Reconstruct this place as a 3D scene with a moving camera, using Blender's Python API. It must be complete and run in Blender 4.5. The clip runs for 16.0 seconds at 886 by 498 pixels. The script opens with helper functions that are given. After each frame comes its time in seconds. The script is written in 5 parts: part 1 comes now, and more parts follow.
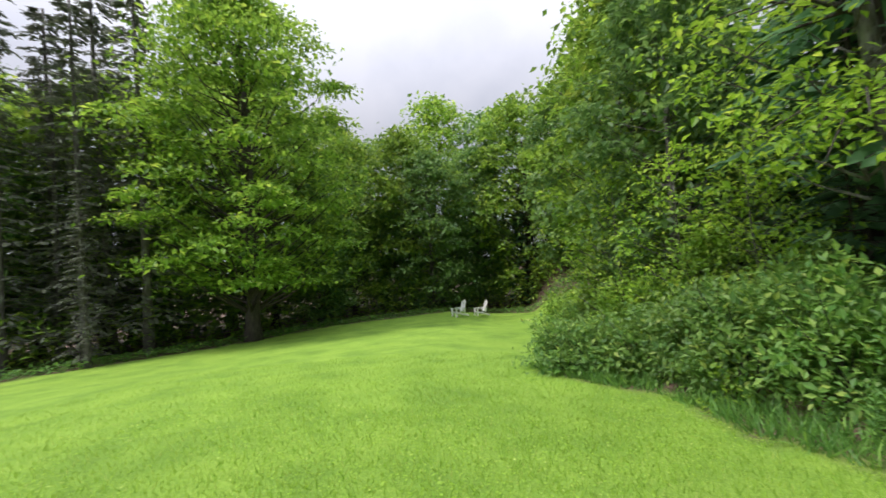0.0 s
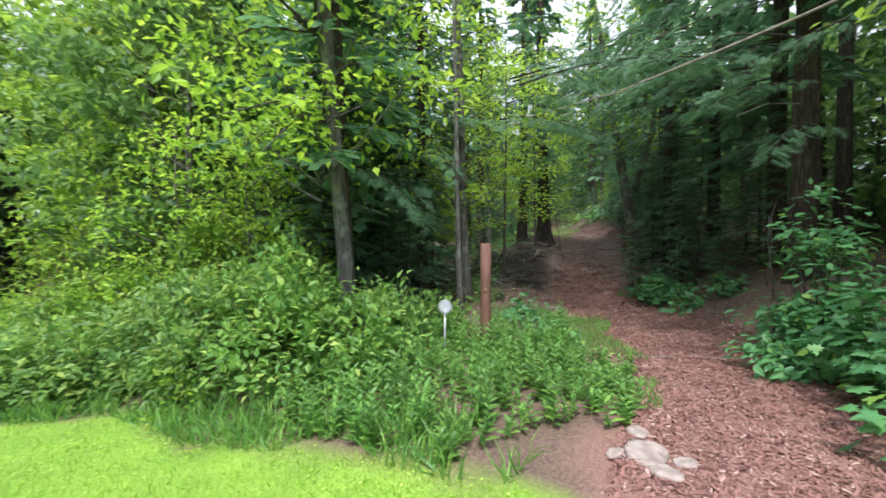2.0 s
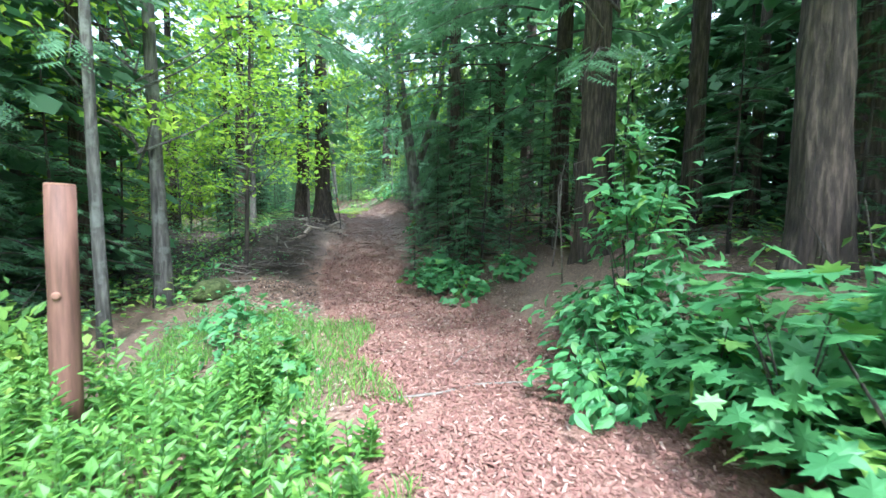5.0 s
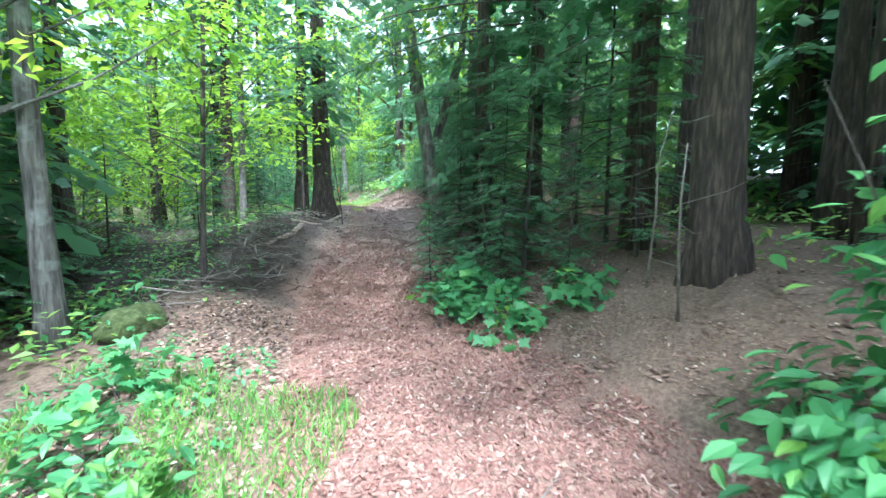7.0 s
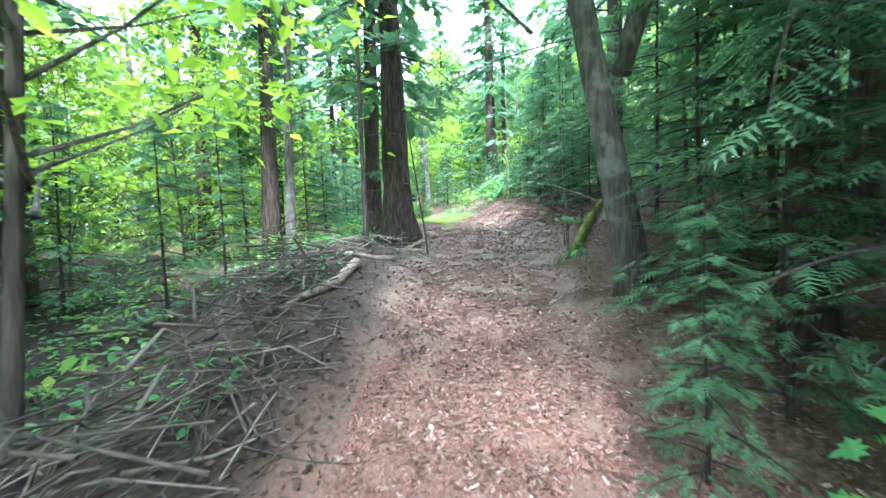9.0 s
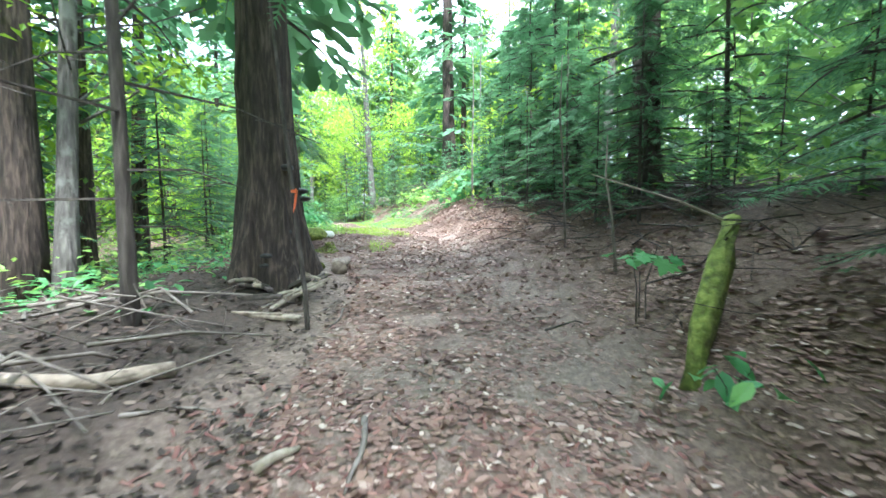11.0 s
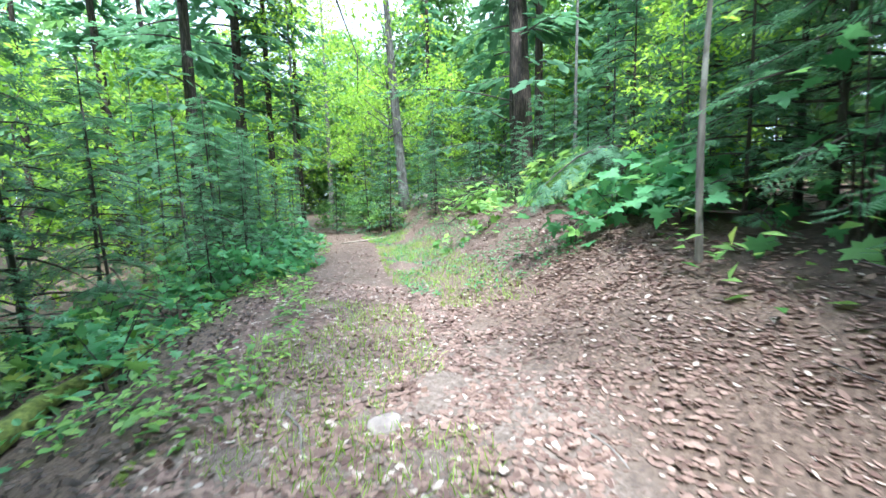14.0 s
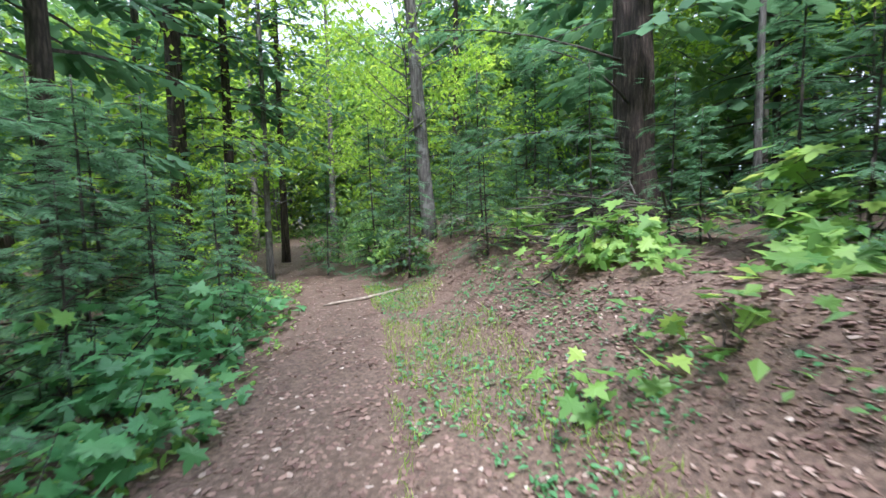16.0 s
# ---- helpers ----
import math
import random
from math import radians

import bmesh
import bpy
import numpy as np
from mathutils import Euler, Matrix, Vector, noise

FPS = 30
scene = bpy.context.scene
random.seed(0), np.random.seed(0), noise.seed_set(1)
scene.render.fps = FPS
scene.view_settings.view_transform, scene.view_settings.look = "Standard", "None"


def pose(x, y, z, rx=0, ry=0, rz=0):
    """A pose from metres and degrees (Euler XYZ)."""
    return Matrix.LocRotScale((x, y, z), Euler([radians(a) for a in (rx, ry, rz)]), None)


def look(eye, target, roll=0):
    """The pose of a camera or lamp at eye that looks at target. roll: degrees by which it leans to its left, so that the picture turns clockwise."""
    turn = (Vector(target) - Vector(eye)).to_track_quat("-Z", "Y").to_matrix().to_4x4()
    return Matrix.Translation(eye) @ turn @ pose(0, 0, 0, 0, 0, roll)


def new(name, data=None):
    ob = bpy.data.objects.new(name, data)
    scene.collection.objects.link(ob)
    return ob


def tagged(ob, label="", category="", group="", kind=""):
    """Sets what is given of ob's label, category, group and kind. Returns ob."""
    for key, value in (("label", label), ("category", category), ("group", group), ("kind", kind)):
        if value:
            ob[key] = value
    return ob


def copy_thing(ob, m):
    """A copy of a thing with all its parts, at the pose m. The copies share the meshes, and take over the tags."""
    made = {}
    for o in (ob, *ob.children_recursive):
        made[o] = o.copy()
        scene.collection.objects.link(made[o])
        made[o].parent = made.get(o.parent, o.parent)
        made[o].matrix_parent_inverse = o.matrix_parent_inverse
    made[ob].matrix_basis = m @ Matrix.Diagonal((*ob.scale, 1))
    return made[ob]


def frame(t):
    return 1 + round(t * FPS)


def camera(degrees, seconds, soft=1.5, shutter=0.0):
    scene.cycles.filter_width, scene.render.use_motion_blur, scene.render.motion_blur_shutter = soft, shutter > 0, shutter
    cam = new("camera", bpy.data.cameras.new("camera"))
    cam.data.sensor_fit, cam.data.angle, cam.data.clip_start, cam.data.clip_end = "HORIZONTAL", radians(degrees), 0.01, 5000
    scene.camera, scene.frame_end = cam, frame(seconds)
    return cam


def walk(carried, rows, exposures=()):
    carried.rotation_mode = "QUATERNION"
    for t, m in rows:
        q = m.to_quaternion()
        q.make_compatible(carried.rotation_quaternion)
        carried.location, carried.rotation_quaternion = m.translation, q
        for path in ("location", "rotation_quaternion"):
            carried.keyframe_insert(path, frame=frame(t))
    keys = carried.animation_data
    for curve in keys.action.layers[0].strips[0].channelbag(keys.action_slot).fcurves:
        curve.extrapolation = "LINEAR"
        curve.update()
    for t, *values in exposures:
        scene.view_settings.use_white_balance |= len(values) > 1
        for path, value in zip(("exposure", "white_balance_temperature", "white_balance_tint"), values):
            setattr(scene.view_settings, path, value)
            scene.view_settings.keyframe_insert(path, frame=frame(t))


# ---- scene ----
cam = camera(94.8, 16.0, soft=1.5, shutter=0.2)
PATH = [
    (0.0, pose(0.000, 0.000, 1.500, 91.80, 4.60, 0.10)),
    (0.5, pose(0.252, 0.164, 1.428, 90.60, 4.00, -14.20)),
    (1.0, pose(0.636, 0.312, 1.396, 89.60, 3.00, -29.50)),
    (1.5, pose(1.116, 0.324, 1.348, 88.60, 2.00, -43.50)),
    (2.0, pose(1.584, 0.312, 1.340, 87.80, 0.90, -56.10)),
    (2.5, pose(2.036, 0.360, 1.260, 87.50, -0.00, -65.80)),
    (3.0, pose(2.492, 0.388, 1.228, 87.30, -0.70, -73.00)),
    (3.5, pose(3.012, 0.348, 1.104, 86.60, -1.20, -78.30)),
    (4.0, pose(3.572, 0.332, 0.964, 86.30, -1.50, -81.60)),
    (6.5, pose(7.007, 0.948, 1.017, 85.30, -0.78, -83.49)),
    (7.0, pose(7.561, 0.990, 1.018, 84.20, -0.44, -80.79)),
    (7.5, pose(8.885, 1.184, 1.066, 84.31, 0.47, -74.81)),
    (8.0, pose(10.105, 1.761, 1.038, 85.23, 1.04, -70.42)),
    (8.5, pose(11.303, 2.517, 1.044, 86.14, 1.67, -68.83)),
    (11.0, pose(16.741, 4.277, 1.348, 86.20, -0.03, -76.10)),
    (11.5, pose(17.995, 4.675, 1.426, 86.00, -0.15, -76.49)),
    (12.0, pose(19.199, 5.075, 1.655, 84.60, 0.03, -74.60)),
    (12.5, pose(20.287, 5.486, 1.820, 84.71, 0.45, -69.61)),
    (13.0, pose(21.404, 5.961, 2.106, 83.72, 1.20, -68.35)),
    (13.5, pose(22.500, 6.430, 2.189, 83.41, 1.96, -69.28)),
    (14.0, pose(23.640, 6.966, 2.379, 83.41, 1.70, -70.67)),
    (14.5, pose(24.874, 7.541, 2.428, 84.02, 1.49, -68.76)),
    (15.0, pose(26.106, 8.087, 2.573, 84.02, 1.75, -67.37)),
    (15.5, pose(27.289, 8.747, 2.597, 84.62, 1.85, -67.37)),
    (16.0, pose(28.471, 9.476, 2.687, 85.52, 1.49, -68.66)),
]
walk(cam, PATH, exposures=[(0, .2, 6450, 19), (1, .55, 6350, 17), (2, .97, 6100, 18), (3, 1.5, 5650, 17), (4.2, 1.97, 5450, 13), (6.3, 2.45, 5250, 4), (7.5, 2.7, 5150, 9), (8.7, 3.0, 5250, 10), (11, 2.9, 5500, 9), (12, 2.85, 5600, 10), (13, 2.38, 5400, 9), (14.5, 1.95, 5300, 8), (15.3, 1.45, 5450, 17), (16, 1.4, 5650, 19)])

# ---- light ----
world = bpy.data.worlds.new("overcast_sky")
scene.world = world
world.use_nodes = True
wn, wl = world.node_tree.nodes, world.node_tree.links
wn.clear()
SUN_EL, SUN_AZ = radians(60), radians(245)
sky = wn.new("ShaderNodeTexSky")
sky.sky_type, sky.sun_disc, sky.sun_elevation, sky.sun_rotation = "NISHITA", False, SUN_EL, SUN_AZ
cloud = wn.new("ShaderNodeTexNoise")
cloud.inputs["Scale"].default_value, cloud.inputs["Detail"].default_value = 2.2, 6
wc = wn.new("ShaderNodeTexCoord")
wl.new(wc.outputs["Generated"], cloud.inputs["Vector"])
wr = wn.new("ShaderNodeValToRGB")
wr.color_ramp.elements[0].position, wr.color_ramp.elements[1].position = .3, .55
wr.color_ramp.elements[0].color = (.62, .62, .62, 1)
wl.new(cloud.outputs["Fac"], wr.inputs["Fac"])
wm = wn.new("ShaderNodeMixRGB")
wm.inputs[2].default_value = (7.3, 7.8, 8.4, 1)
wl.new(wr.outputs["Color"], wm.inputs[0])
wl.new(sky.outputs["Color"], wm.inputs[1])
wb = wn.new("ShaderNodeBackground")
wb.inputs["Strength"].default_value = .118
wx = wn.new("ShaderNodeSeparateXYZ")
wl.new(wc.outputs["Generated"], wx.inputs[0])
wz = wn.new("ShaderNodeMapRange")
wz.inputs["From Min"].default_value = .3
wz.inputs["To Min"].default_value, wz.inputs["To Max"].default_value = .6, 2.0
wl.new(wx.outputs["Z"], wz.inputs["Value"])
wv = wn.new("ShaderNodeVectorMath")
wv.operation = "SCALE"
wl.new(wm.outputs["Color"], wv.inputs[0])
wl.new(wz.outputs["Result"], wv.inputs["Scale"])
wl.new(wv.outputs["Vector"], wb.inputs["Color"])
wo = wn.new("ShaderNodeOutputWorld")
wl.new(wb.outputs["Background"], wo.inputs["Surface"])

sun = new("sun", bpy.data.lights.new("sun", "SUN"))
sun.data.energy, sun.data.angle, sun.data.color = 2.5, radians(8), (1, .95, .86)
sdir = Vector((math.sin(SUN_AZ) * math.cos(SUN_EL), math.cos(SUN_AZ) * math.cos(SUN_EL), math.sin(SUN_EL)))
sun.matrix_basis = look(sdir * 60, (0, 0, 0))


# ---- materials ----
def base_mat(name):
    m = bpy.data.materials.new(name)
    m.use_nodes = True
    n = m.node_tree.nodes
    return m, n, m.node_tree.links, n["Principled BSDF"]


def noise_ramp(n, l, scale, stops, coord="Object", detail=6, stretch=(1, 1, 1), rough=.6):
    """Colour ramp over fractal noise, in metres."""
    tc = n.new("ShaderNodeTexCoord")
    mp = n.new("ShaderNodeMapping")
    mp.inputs["Scale"].default_value = stretch
    l.new(tc.outputs[coord], mp.inputs["Vector"])
    t = n.new("ShaderNodeTexNoise")
    t.inputs["Scale"].default_value, t.inputs["Detail"].default_value, t.inputs["Roughness"].default_value = scale, detail, rough
    l.new(mp.outputs["Vector"], t.inputs["Vector"])
    r = n.new("ShaderNodeValToRGB")
    e = r.color_ramp.elements
    e[0].position, e[0].color = stops[0][0], (*stops[0][1], 1)
    e[1].position, e[1].color = stops[-1][0], (*stops[-1][1], 1)
    for p, c in stops[1:-1]:
        e.new(p).color = (*c, 1)
    l.new(t.outputs["Fac"], r.inputs["Fac"])
    return t, r


def bump(n, l, height, bsdf, strength, distance):
    b = n.new("ShaderNodeBump")
    b.inputs["Strength"].default_value, b.inputs["Distance"].default_value = strength, distance
    l.new(height, b.inputs["Height"])
    l.new(b.outputs["Normal"], bsdf.inputs["Normal"])


def plain(name, colours, scale=8, rough=.8, relief=.3, dist=.01, stretch=(1, 1, 1), metal=0.0):
    m, n, l, b = base_mat(name)
    t, r = noise_ramp(n, l, scale, colours, stretch=stretch)
    l.new(r.outputs["Color"], b.inputs["Base Color"])
    b.inputs["Roughness"].default_value, b.inputs["Metallic"].default_value = rough, metal
    if relief:
        bump(n, l, t.outputs["Fac"], b, relief, dist)
    return m


def bark(name, dark, mid, light, scale=5.0, lichen=None):
    m, n, l, b = base_mat(name)
    t, r = noise_ramp(n, l, scale, [(.3, dark), (.5, mid), (.68, light)], stretch=(4, 4, .55), detail=8)
    col = r.outputs["Color"]
    if lichen:
        t2, r2 = noise_ramp(n, l, 2.3, [(.52, (0, 0, 0)), (.62, (1, 1, 1))], detail=7)
        mx = n.new("ShaderNodeMixRGB")
        mx.inputs[2].default_value = (*lichen, 1)
        l.new(r2.outputs["Color"], mx.inputs[0])
        l.new(col, mx.inputs[1])
        col = mx.outputs["Color"]
    l.new(col, b.inputs["Base Color"])
    b.inputs["Roughness"].default_value = .9
    bump(n, l, t.outputs["Fac"], b, 1, .06)
    return m


def leaf_mat(name, dark, light, yellow=None, trans=.35, rough=.5):
    """Leaf colour that varies from leaf to leaf and from plant to plant, part of the light passing through."""
    m, n, l, b = base_mat(name)
    g = n.new("ShaderNodeNewGeometry")
    r = n.new("ShaderNodeValToRGB")
    e = r.color_ramp.elements
    e[0].color, e[1].color = (*dark, 1), (*light, 1)
    if yellow:
        e[1].position = .9
        e.new(1.0).color = (*yellow, 1)
    l.new(g.outputs["Random Per Island"], r.inputs["Fac"])
    oi = n.new("ShaderNodeObjectInfo")
    hs = n.new("ShaderNodeHueSaturation")
    mr = n.new("ShaderNodeMapRange")
    mr.inputs["To Min"].default_value, mr.inputs["To Max"].default_value = .8, 1.2
    l.new(oi.outputs["Random"], mr.inputs["Value"])
    l.new(mr.outputs["Result"], hs.inputs["Value"])
    l.new(r.outputs["Color"], hs.inputs["Color"])
    l.new(hs.outputs["Color"], b.inputs["Base Color"])
    b.inputs["Roughness"].default_value = rough
    t = n.new("ShaderNodeBsdfTranslucent")
    hs2 = n.new("ShaderNodeHueSaturation")
    hs2.inputs["Hue"].default_value, hs2.inputs["Value"].default_value = .48, 1.5
    l.new(hs.outputs["Color"], hs2.inputs["Color"])
    l.new(hs2.outputs["Color"], t.inputs["Color"])
    mx = n.new("ShaderNodeMixShader")
    mx.inputs[0].default_value = trans
    l.new(b.outputs["BSDF"], mx.inputs[1])
    l.new(t.outputs["BSDF"], mx.inputs[2])
    l.new(mx.outputs["Shader"], n["Material Output"].inputs["Surface"])
    return m


LEAF_BROAD = leaf_mat("broad_leaf", (.07, .17, .022), (.25, .43, .055), (.4, .52, .08), trans=.45)
LEAF_MAPLE = leaf_mat("maple_leaf", (.06, .2, .075), (.11, .3, .1), (.22, .4, .07), trans=.35)
# lighter green, with the look of sun on leaves put into its colour
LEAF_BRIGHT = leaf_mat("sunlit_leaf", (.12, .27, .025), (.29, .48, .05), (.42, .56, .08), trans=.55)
LEAF_SHRUB = leaf_mat("shrub_leaf", (.07, .19, .04), (.23, .4, .085), (.38, .5, .11), trans=.45)
LEAF_FAR = leaf_mat("far_leaf", (.07, .17, .05), (.17, .32, .08), (.22, .38, .1), trans=.45)
NEEDLE = leaf_mat("hemlock_needles", (.055, .135, .065), (.125, .26, .125), trans=.42, rough=.6)
NEEDLE_DULL = leaf_mat("spruce_needles", (.09, .115, .08), (.18, .2, .14), trans=.3, rough=.8)
GRASS = leaf_mat("grass_blade", (.13, .28, .022), (.3, .48, .055), (.46, .54, .16), trans=.4)
WEED = leaf_mat("weed_leaf", (.07, .19, .04), (.15, .32, .06), (.24, .42, .07))
LITTER_DARK = leaf_mat("decaying_leaf", (.035, .024, .018), (.12, .085, .066), (.26, .2, .16), trans=.05, rough=.85)
LITTER = leaf_mat("fallen_leaf", (.11, .06, .045), (.32, .21, .16), (.55, .46, .38), trans=.1, rough=.75)
MOSS_TUFT = leaf_mat("moss_tuft", (.07, .1, .015), (.2, .25, .04), (.33, .36, .09), trans=.15, rough=.95)
MULCH = leaf_mat("red_wood_chip", (.14, .06, .048), (.29, .155, .122), (.44, .32, .27), trans=0, rough=.9)
BARK_HEM = bark("hemlock_bark", (.014, .01, .008), (.05, .036, .028), (.125, .092, .072), scale=6)
BARK_GREY = bark("grey_bark", (.04, .037, .034), (.105, .098, .088), (.19, .18, .162), lichen=(.22, .225, .205))
BARK_PALE = bark("pale_bark", (.08, .072, .062), (.18, .165, .142), (.3, .28, .245), scale=3.5, lichen=(.42, .4, .35))
BARK_DARK = bark("dark_bark", (.025, .02, .017), (.06, .05, .042), (.11, .095, .08))
TWIG_GREY = plain("dead_twig", [(.3, (.1, .085, .07)), (.7, (.26, .23, .2))], 12, .9, .3, .004)
TWIG_DARK = plain("rotting_twig", [(.3, (.03, .025, .02)), (.7, (.12, .1, .085))], 12, .9, .3, .004)
DEADWOOD = plain("dead_wood", [(.3, (.13, .1, .075)), (.7, (.4, .34, .27))], 14, .9, .5, .01, stretch=(1, 1, 1))
MOSS = plain("moss", [(.3, (.05, .06, .015)), (.5, (.13, .16, .03)), (.7, (.24, .27, .06))], 16, 1, .9, .02)
MOSS_DARK = plain("dark_moss", [(.3, (.02, .03, .01)), (.5, (.055, .075, .02)), (.7, (.11, .13, .06))], 14, 1, .9, .03)
POST_WOOD = plain("stained_post", [(.3, (.09, .042, .03)), (.7, (.2, .1, .07))], 9, .75, .35, .005, stretch=(3, 3, .3))
POST_CUT = plain("post_end_grain", [(.3, (.18, .09, .06)), (.7, (.3, .16, .11))], 20, .85, .3, .003)
WHITE_PAINT = plain("white_paint", [(.3, (.74, .74, .72)), (.7, (.84, .84, .82))], 6, .5, .08, .002)
GREY_METAL = plain("galvanised_metal", [(.3, (.38, .4, .41)), (.7, (.55, .57, .58))], 20, .4, .05, .001, metal=.7)
SIGN_FACE = plain("sign_face", [(.3, (.38, .41, .46)), (.7, (.55, .58, .62))], 9, .45, .05, .001)
STONE = plain("field_stone", [(.3, (.16, .13, .115)), (.5, (.28, .23, .2)), (.7, (.4, .34, .3))], 9, .9, .6, .02)
FUNGUS = plain("shelf_fungus", [(.3, (.012, .011, .011)), (.7, (.05, .048, .05))], 18, .55, .4, .01)
RIBBON = plain("orange_ribbon", [(.3, (.75, .13, .04)), (.7, (.9, .22, .07))], 20, .5, .1, .002)


def ground_material():
    m, n, l, b = base_mat("ground")
    t1, forest = noise_ramp(n, l, 26, [(.3, (.05, .035, .027)), (.5, (.15, .1, .072)), (.7, (.27, .19, .138))], detail=9, rough=.7)
    t2, red = noise_ramp(n, l, 38, [(.3, (.1, .05, .038)), (.5, (.26, .14, .108)), (.72, (.42, .28, .225))], detail=9, rough=.75)
    t3, lawn = noise_ramp(n, l, 30, [(.25, (.1, .2, .018)), (.5, (.21, .38, .035)), (.75, (.34, .5, .08))], detail=8, rough=.7)
    t4, patch = noise_ramp(n, l, .8, [(.3, (.68, .75, .7)), (.5, (1, 1, 1)), (.7, (1.3, 1.2, 1.35))], detail=7)
    mul = n.new("ShaderNodeMixRGB")
    mul.blend_type = "MULTIPLY"
    mul.inputs[0].default_value = 1
    l.new(lawn.outputs["Color"], mul.inputs[1])
    l.new(patch.outputs["Color"], mul.inputs[2])
    col = forest.outputs["Color"]
    t6, earth = noise_ramp(n, l, 22, [(.3, (.05, .036, .029)), (.5, (.125, .085, .06)), (.7, (.22, .155, .115))], detail=9, rough=.7)
    t5, dirt = noise_ramp(n, l, 18, [(.3, (.1, .076, .062)), (.5, (.2, .15, .118)), (.7, (.36, .285, .235))], detail=9, rough=.7)
    t7, humus = noise_ramp(n, l, 20, [(.3, (.018, .014, .011)), (.52, (.05, .037, .029)), (.75, (.13, .1, .08))], detail=9, rough=.72)
    for layer, c in (("humus", humus.outputs["Color"]), ("earth", earth.outputs["Color"]), ("dirt", dirt.outputs["Color"]), ("trail", red.outputs["Color"]), ("lawn", mul.outputs["Color"])):
        a = n.new("ShaderNodeAttribute")
        a.attribute_name = layer
        mx = n.new("ShaderNodeMixRGB")
        l.new(a.outputs["Fac"], mx.inputs[0])
        l.new(col, mx.inputs[1])
        l.new(c, mx.inputs[2])
        col = mx.outputs["Color"]
    l.new(col, b.inputs["Base Color"])
    b.inputs["Roughness"].default_value = .95
    bump(n, l, t2.outputs["Fac"], b, .8, .03)
    return m


GROUND = ground_material()

# ---- shape of the land ----
TRAIL = np.array([(-6, -1.5, .35), (0, -1.0, .05), (3.5, -.3, -.42), (6, -.1, -.55), (8.2, .3, -.6), (11, 1.7, -.63), (14.5, 3.4, -.62), (16.5, 4.1, -.25), (18.5, 4.8, .3), (21.5, 5.7, .68), (24.5, 7.3, 1.03), (27.5, 9.2, 1.13), (30, 10.9, 1.16), (33, 12.7, 1.2), (36, 15.0, 1.25), (41, 19, 1.5), (60, 30, 2.2)])
LAWN_EDGE = np.array([(-45, -25), (3.0, -25), (3.3, -3), (3.9, .4), (4.3, 1.6), (4.2, 3), (3.6, 5.3), (3.7, 7.4), (2.1, 9.3), (2.6, 12), (5, 16), (8, 24), (7, 30), (2.5, 33.5), (-3, 30), (-8, 28), (-11.4, 22), (-17.4, 16), (-27, 9), (-45, 4)])


def ease(a, b, v):
    u = np.clip((v - a) / (b - a), 0, 1)
    return u * u * (3 - 2 * u)


def trails(x, y):
    """Height of the trail nearest to each point, and the offset to its left."""
    best, h, off = np.full(x.shape, 1e9), np.zeros(x.shape), np.zeros(x.shape)
    for (ax, ay, az), (bx, by, bz) in zip(TRAIL, TRAIL[1:]):
        dx, dy = bx - ax, by - ay
        u = np.clip(((x - ax) * dx + (y - ay) * dy) / (dx * dx + dy * dy), 0, 1)
        d = np.hypot(x - ax - u * dx, y - ay - u * dy)
        near = d < best
        best = np.where(near, d, best)
        h = np.where(near, az + u * (bz - az), h)
        off = np.where(near, np.where(dx * (y - ay) - dy * (x - ax) > 0, d, -d), off)
    return h, off


def lawns(x, y):
    """How far inside the lawn's edge, in metres; negative outside."""
    inside, near = np.zeros(x.shape, bool), np.full(x.shape, 1e9)
    for (ax, ay), (bx, by) in zip(LAWN_EDGE, np.roll(LAWN_EDGE, -1, axis=0)):
        dx, dy = bx - ax, by - ay
        if dy:
            inside ^= ((ay > y) != (by > y)) & (x < dx * (y - ay) / dy + ax)
        u = np.clip(((x - ax) * dx + (y - ay) * dy) / (dx * dx + dy * dy), 0, 1)
        near = np.minimum(near, np.hypot(x - ax - u * dx, y - ay - u * dy))
    return np.where(inside, near, -near)


def grounds(x, y):
    h, off = trails(x, y)
    bank = h + 1.0 * ease(.9, 3.4, -off) + .07 * np.clip(-off - 2.5, 0, 12)
    k = ease(9, 14, x)
    low = h + k * (.3 * ease(1.0, 2.2, off) * ease(22, 18, x) - .35 * ease(1.3, 2.6, off) * ease(20, 23, x) * ease(31, 27, x) - .75 * ease(2.2, 6.0, off))
    wood = np.where(off < 0, bank, low)
    lawn = -.5 * ease(-1, 4.5, x) - .1 * np.clip(y, -4, 14) - .056 * np.clip(y - 14, 0, 20) + .02 * np.minimum(0, x + 3)
    k = ease(3.0, 6.5, x + .12 * np.minimum(0, 6 - y))
    return lawn * (1 - k) + wood * k


def one(f, x, y):
    return f(np.array([float(x)]), np.array([float(y)]))


def specks(x, y, s, seed):
    return np.array([noise.noise(Vector((a * s, b * s, seed))) for a, b in zip(x, y)])


def surfaces(x, y):
    """The ground with its small bumps."""
    return grounds(x, y) + np.where(lawns(x, y) < 0, .05 * specks(x, y, .9, 0) + .03 * specks(x, y, 2.7, 3), .02 * specks(x, y, .7, 0))


def ground(x, y):
    return float(one(surfaces, x, y)[0])


def trail(x, y):
    h, off = one(trails, x, y)
    return float(h[0]), float(off[0])


def lawn_depth(x, y):
    return float(one(lawns, x, y)[0])


# ---- mesh helpers ----
rng = np.random.default_rng(7)


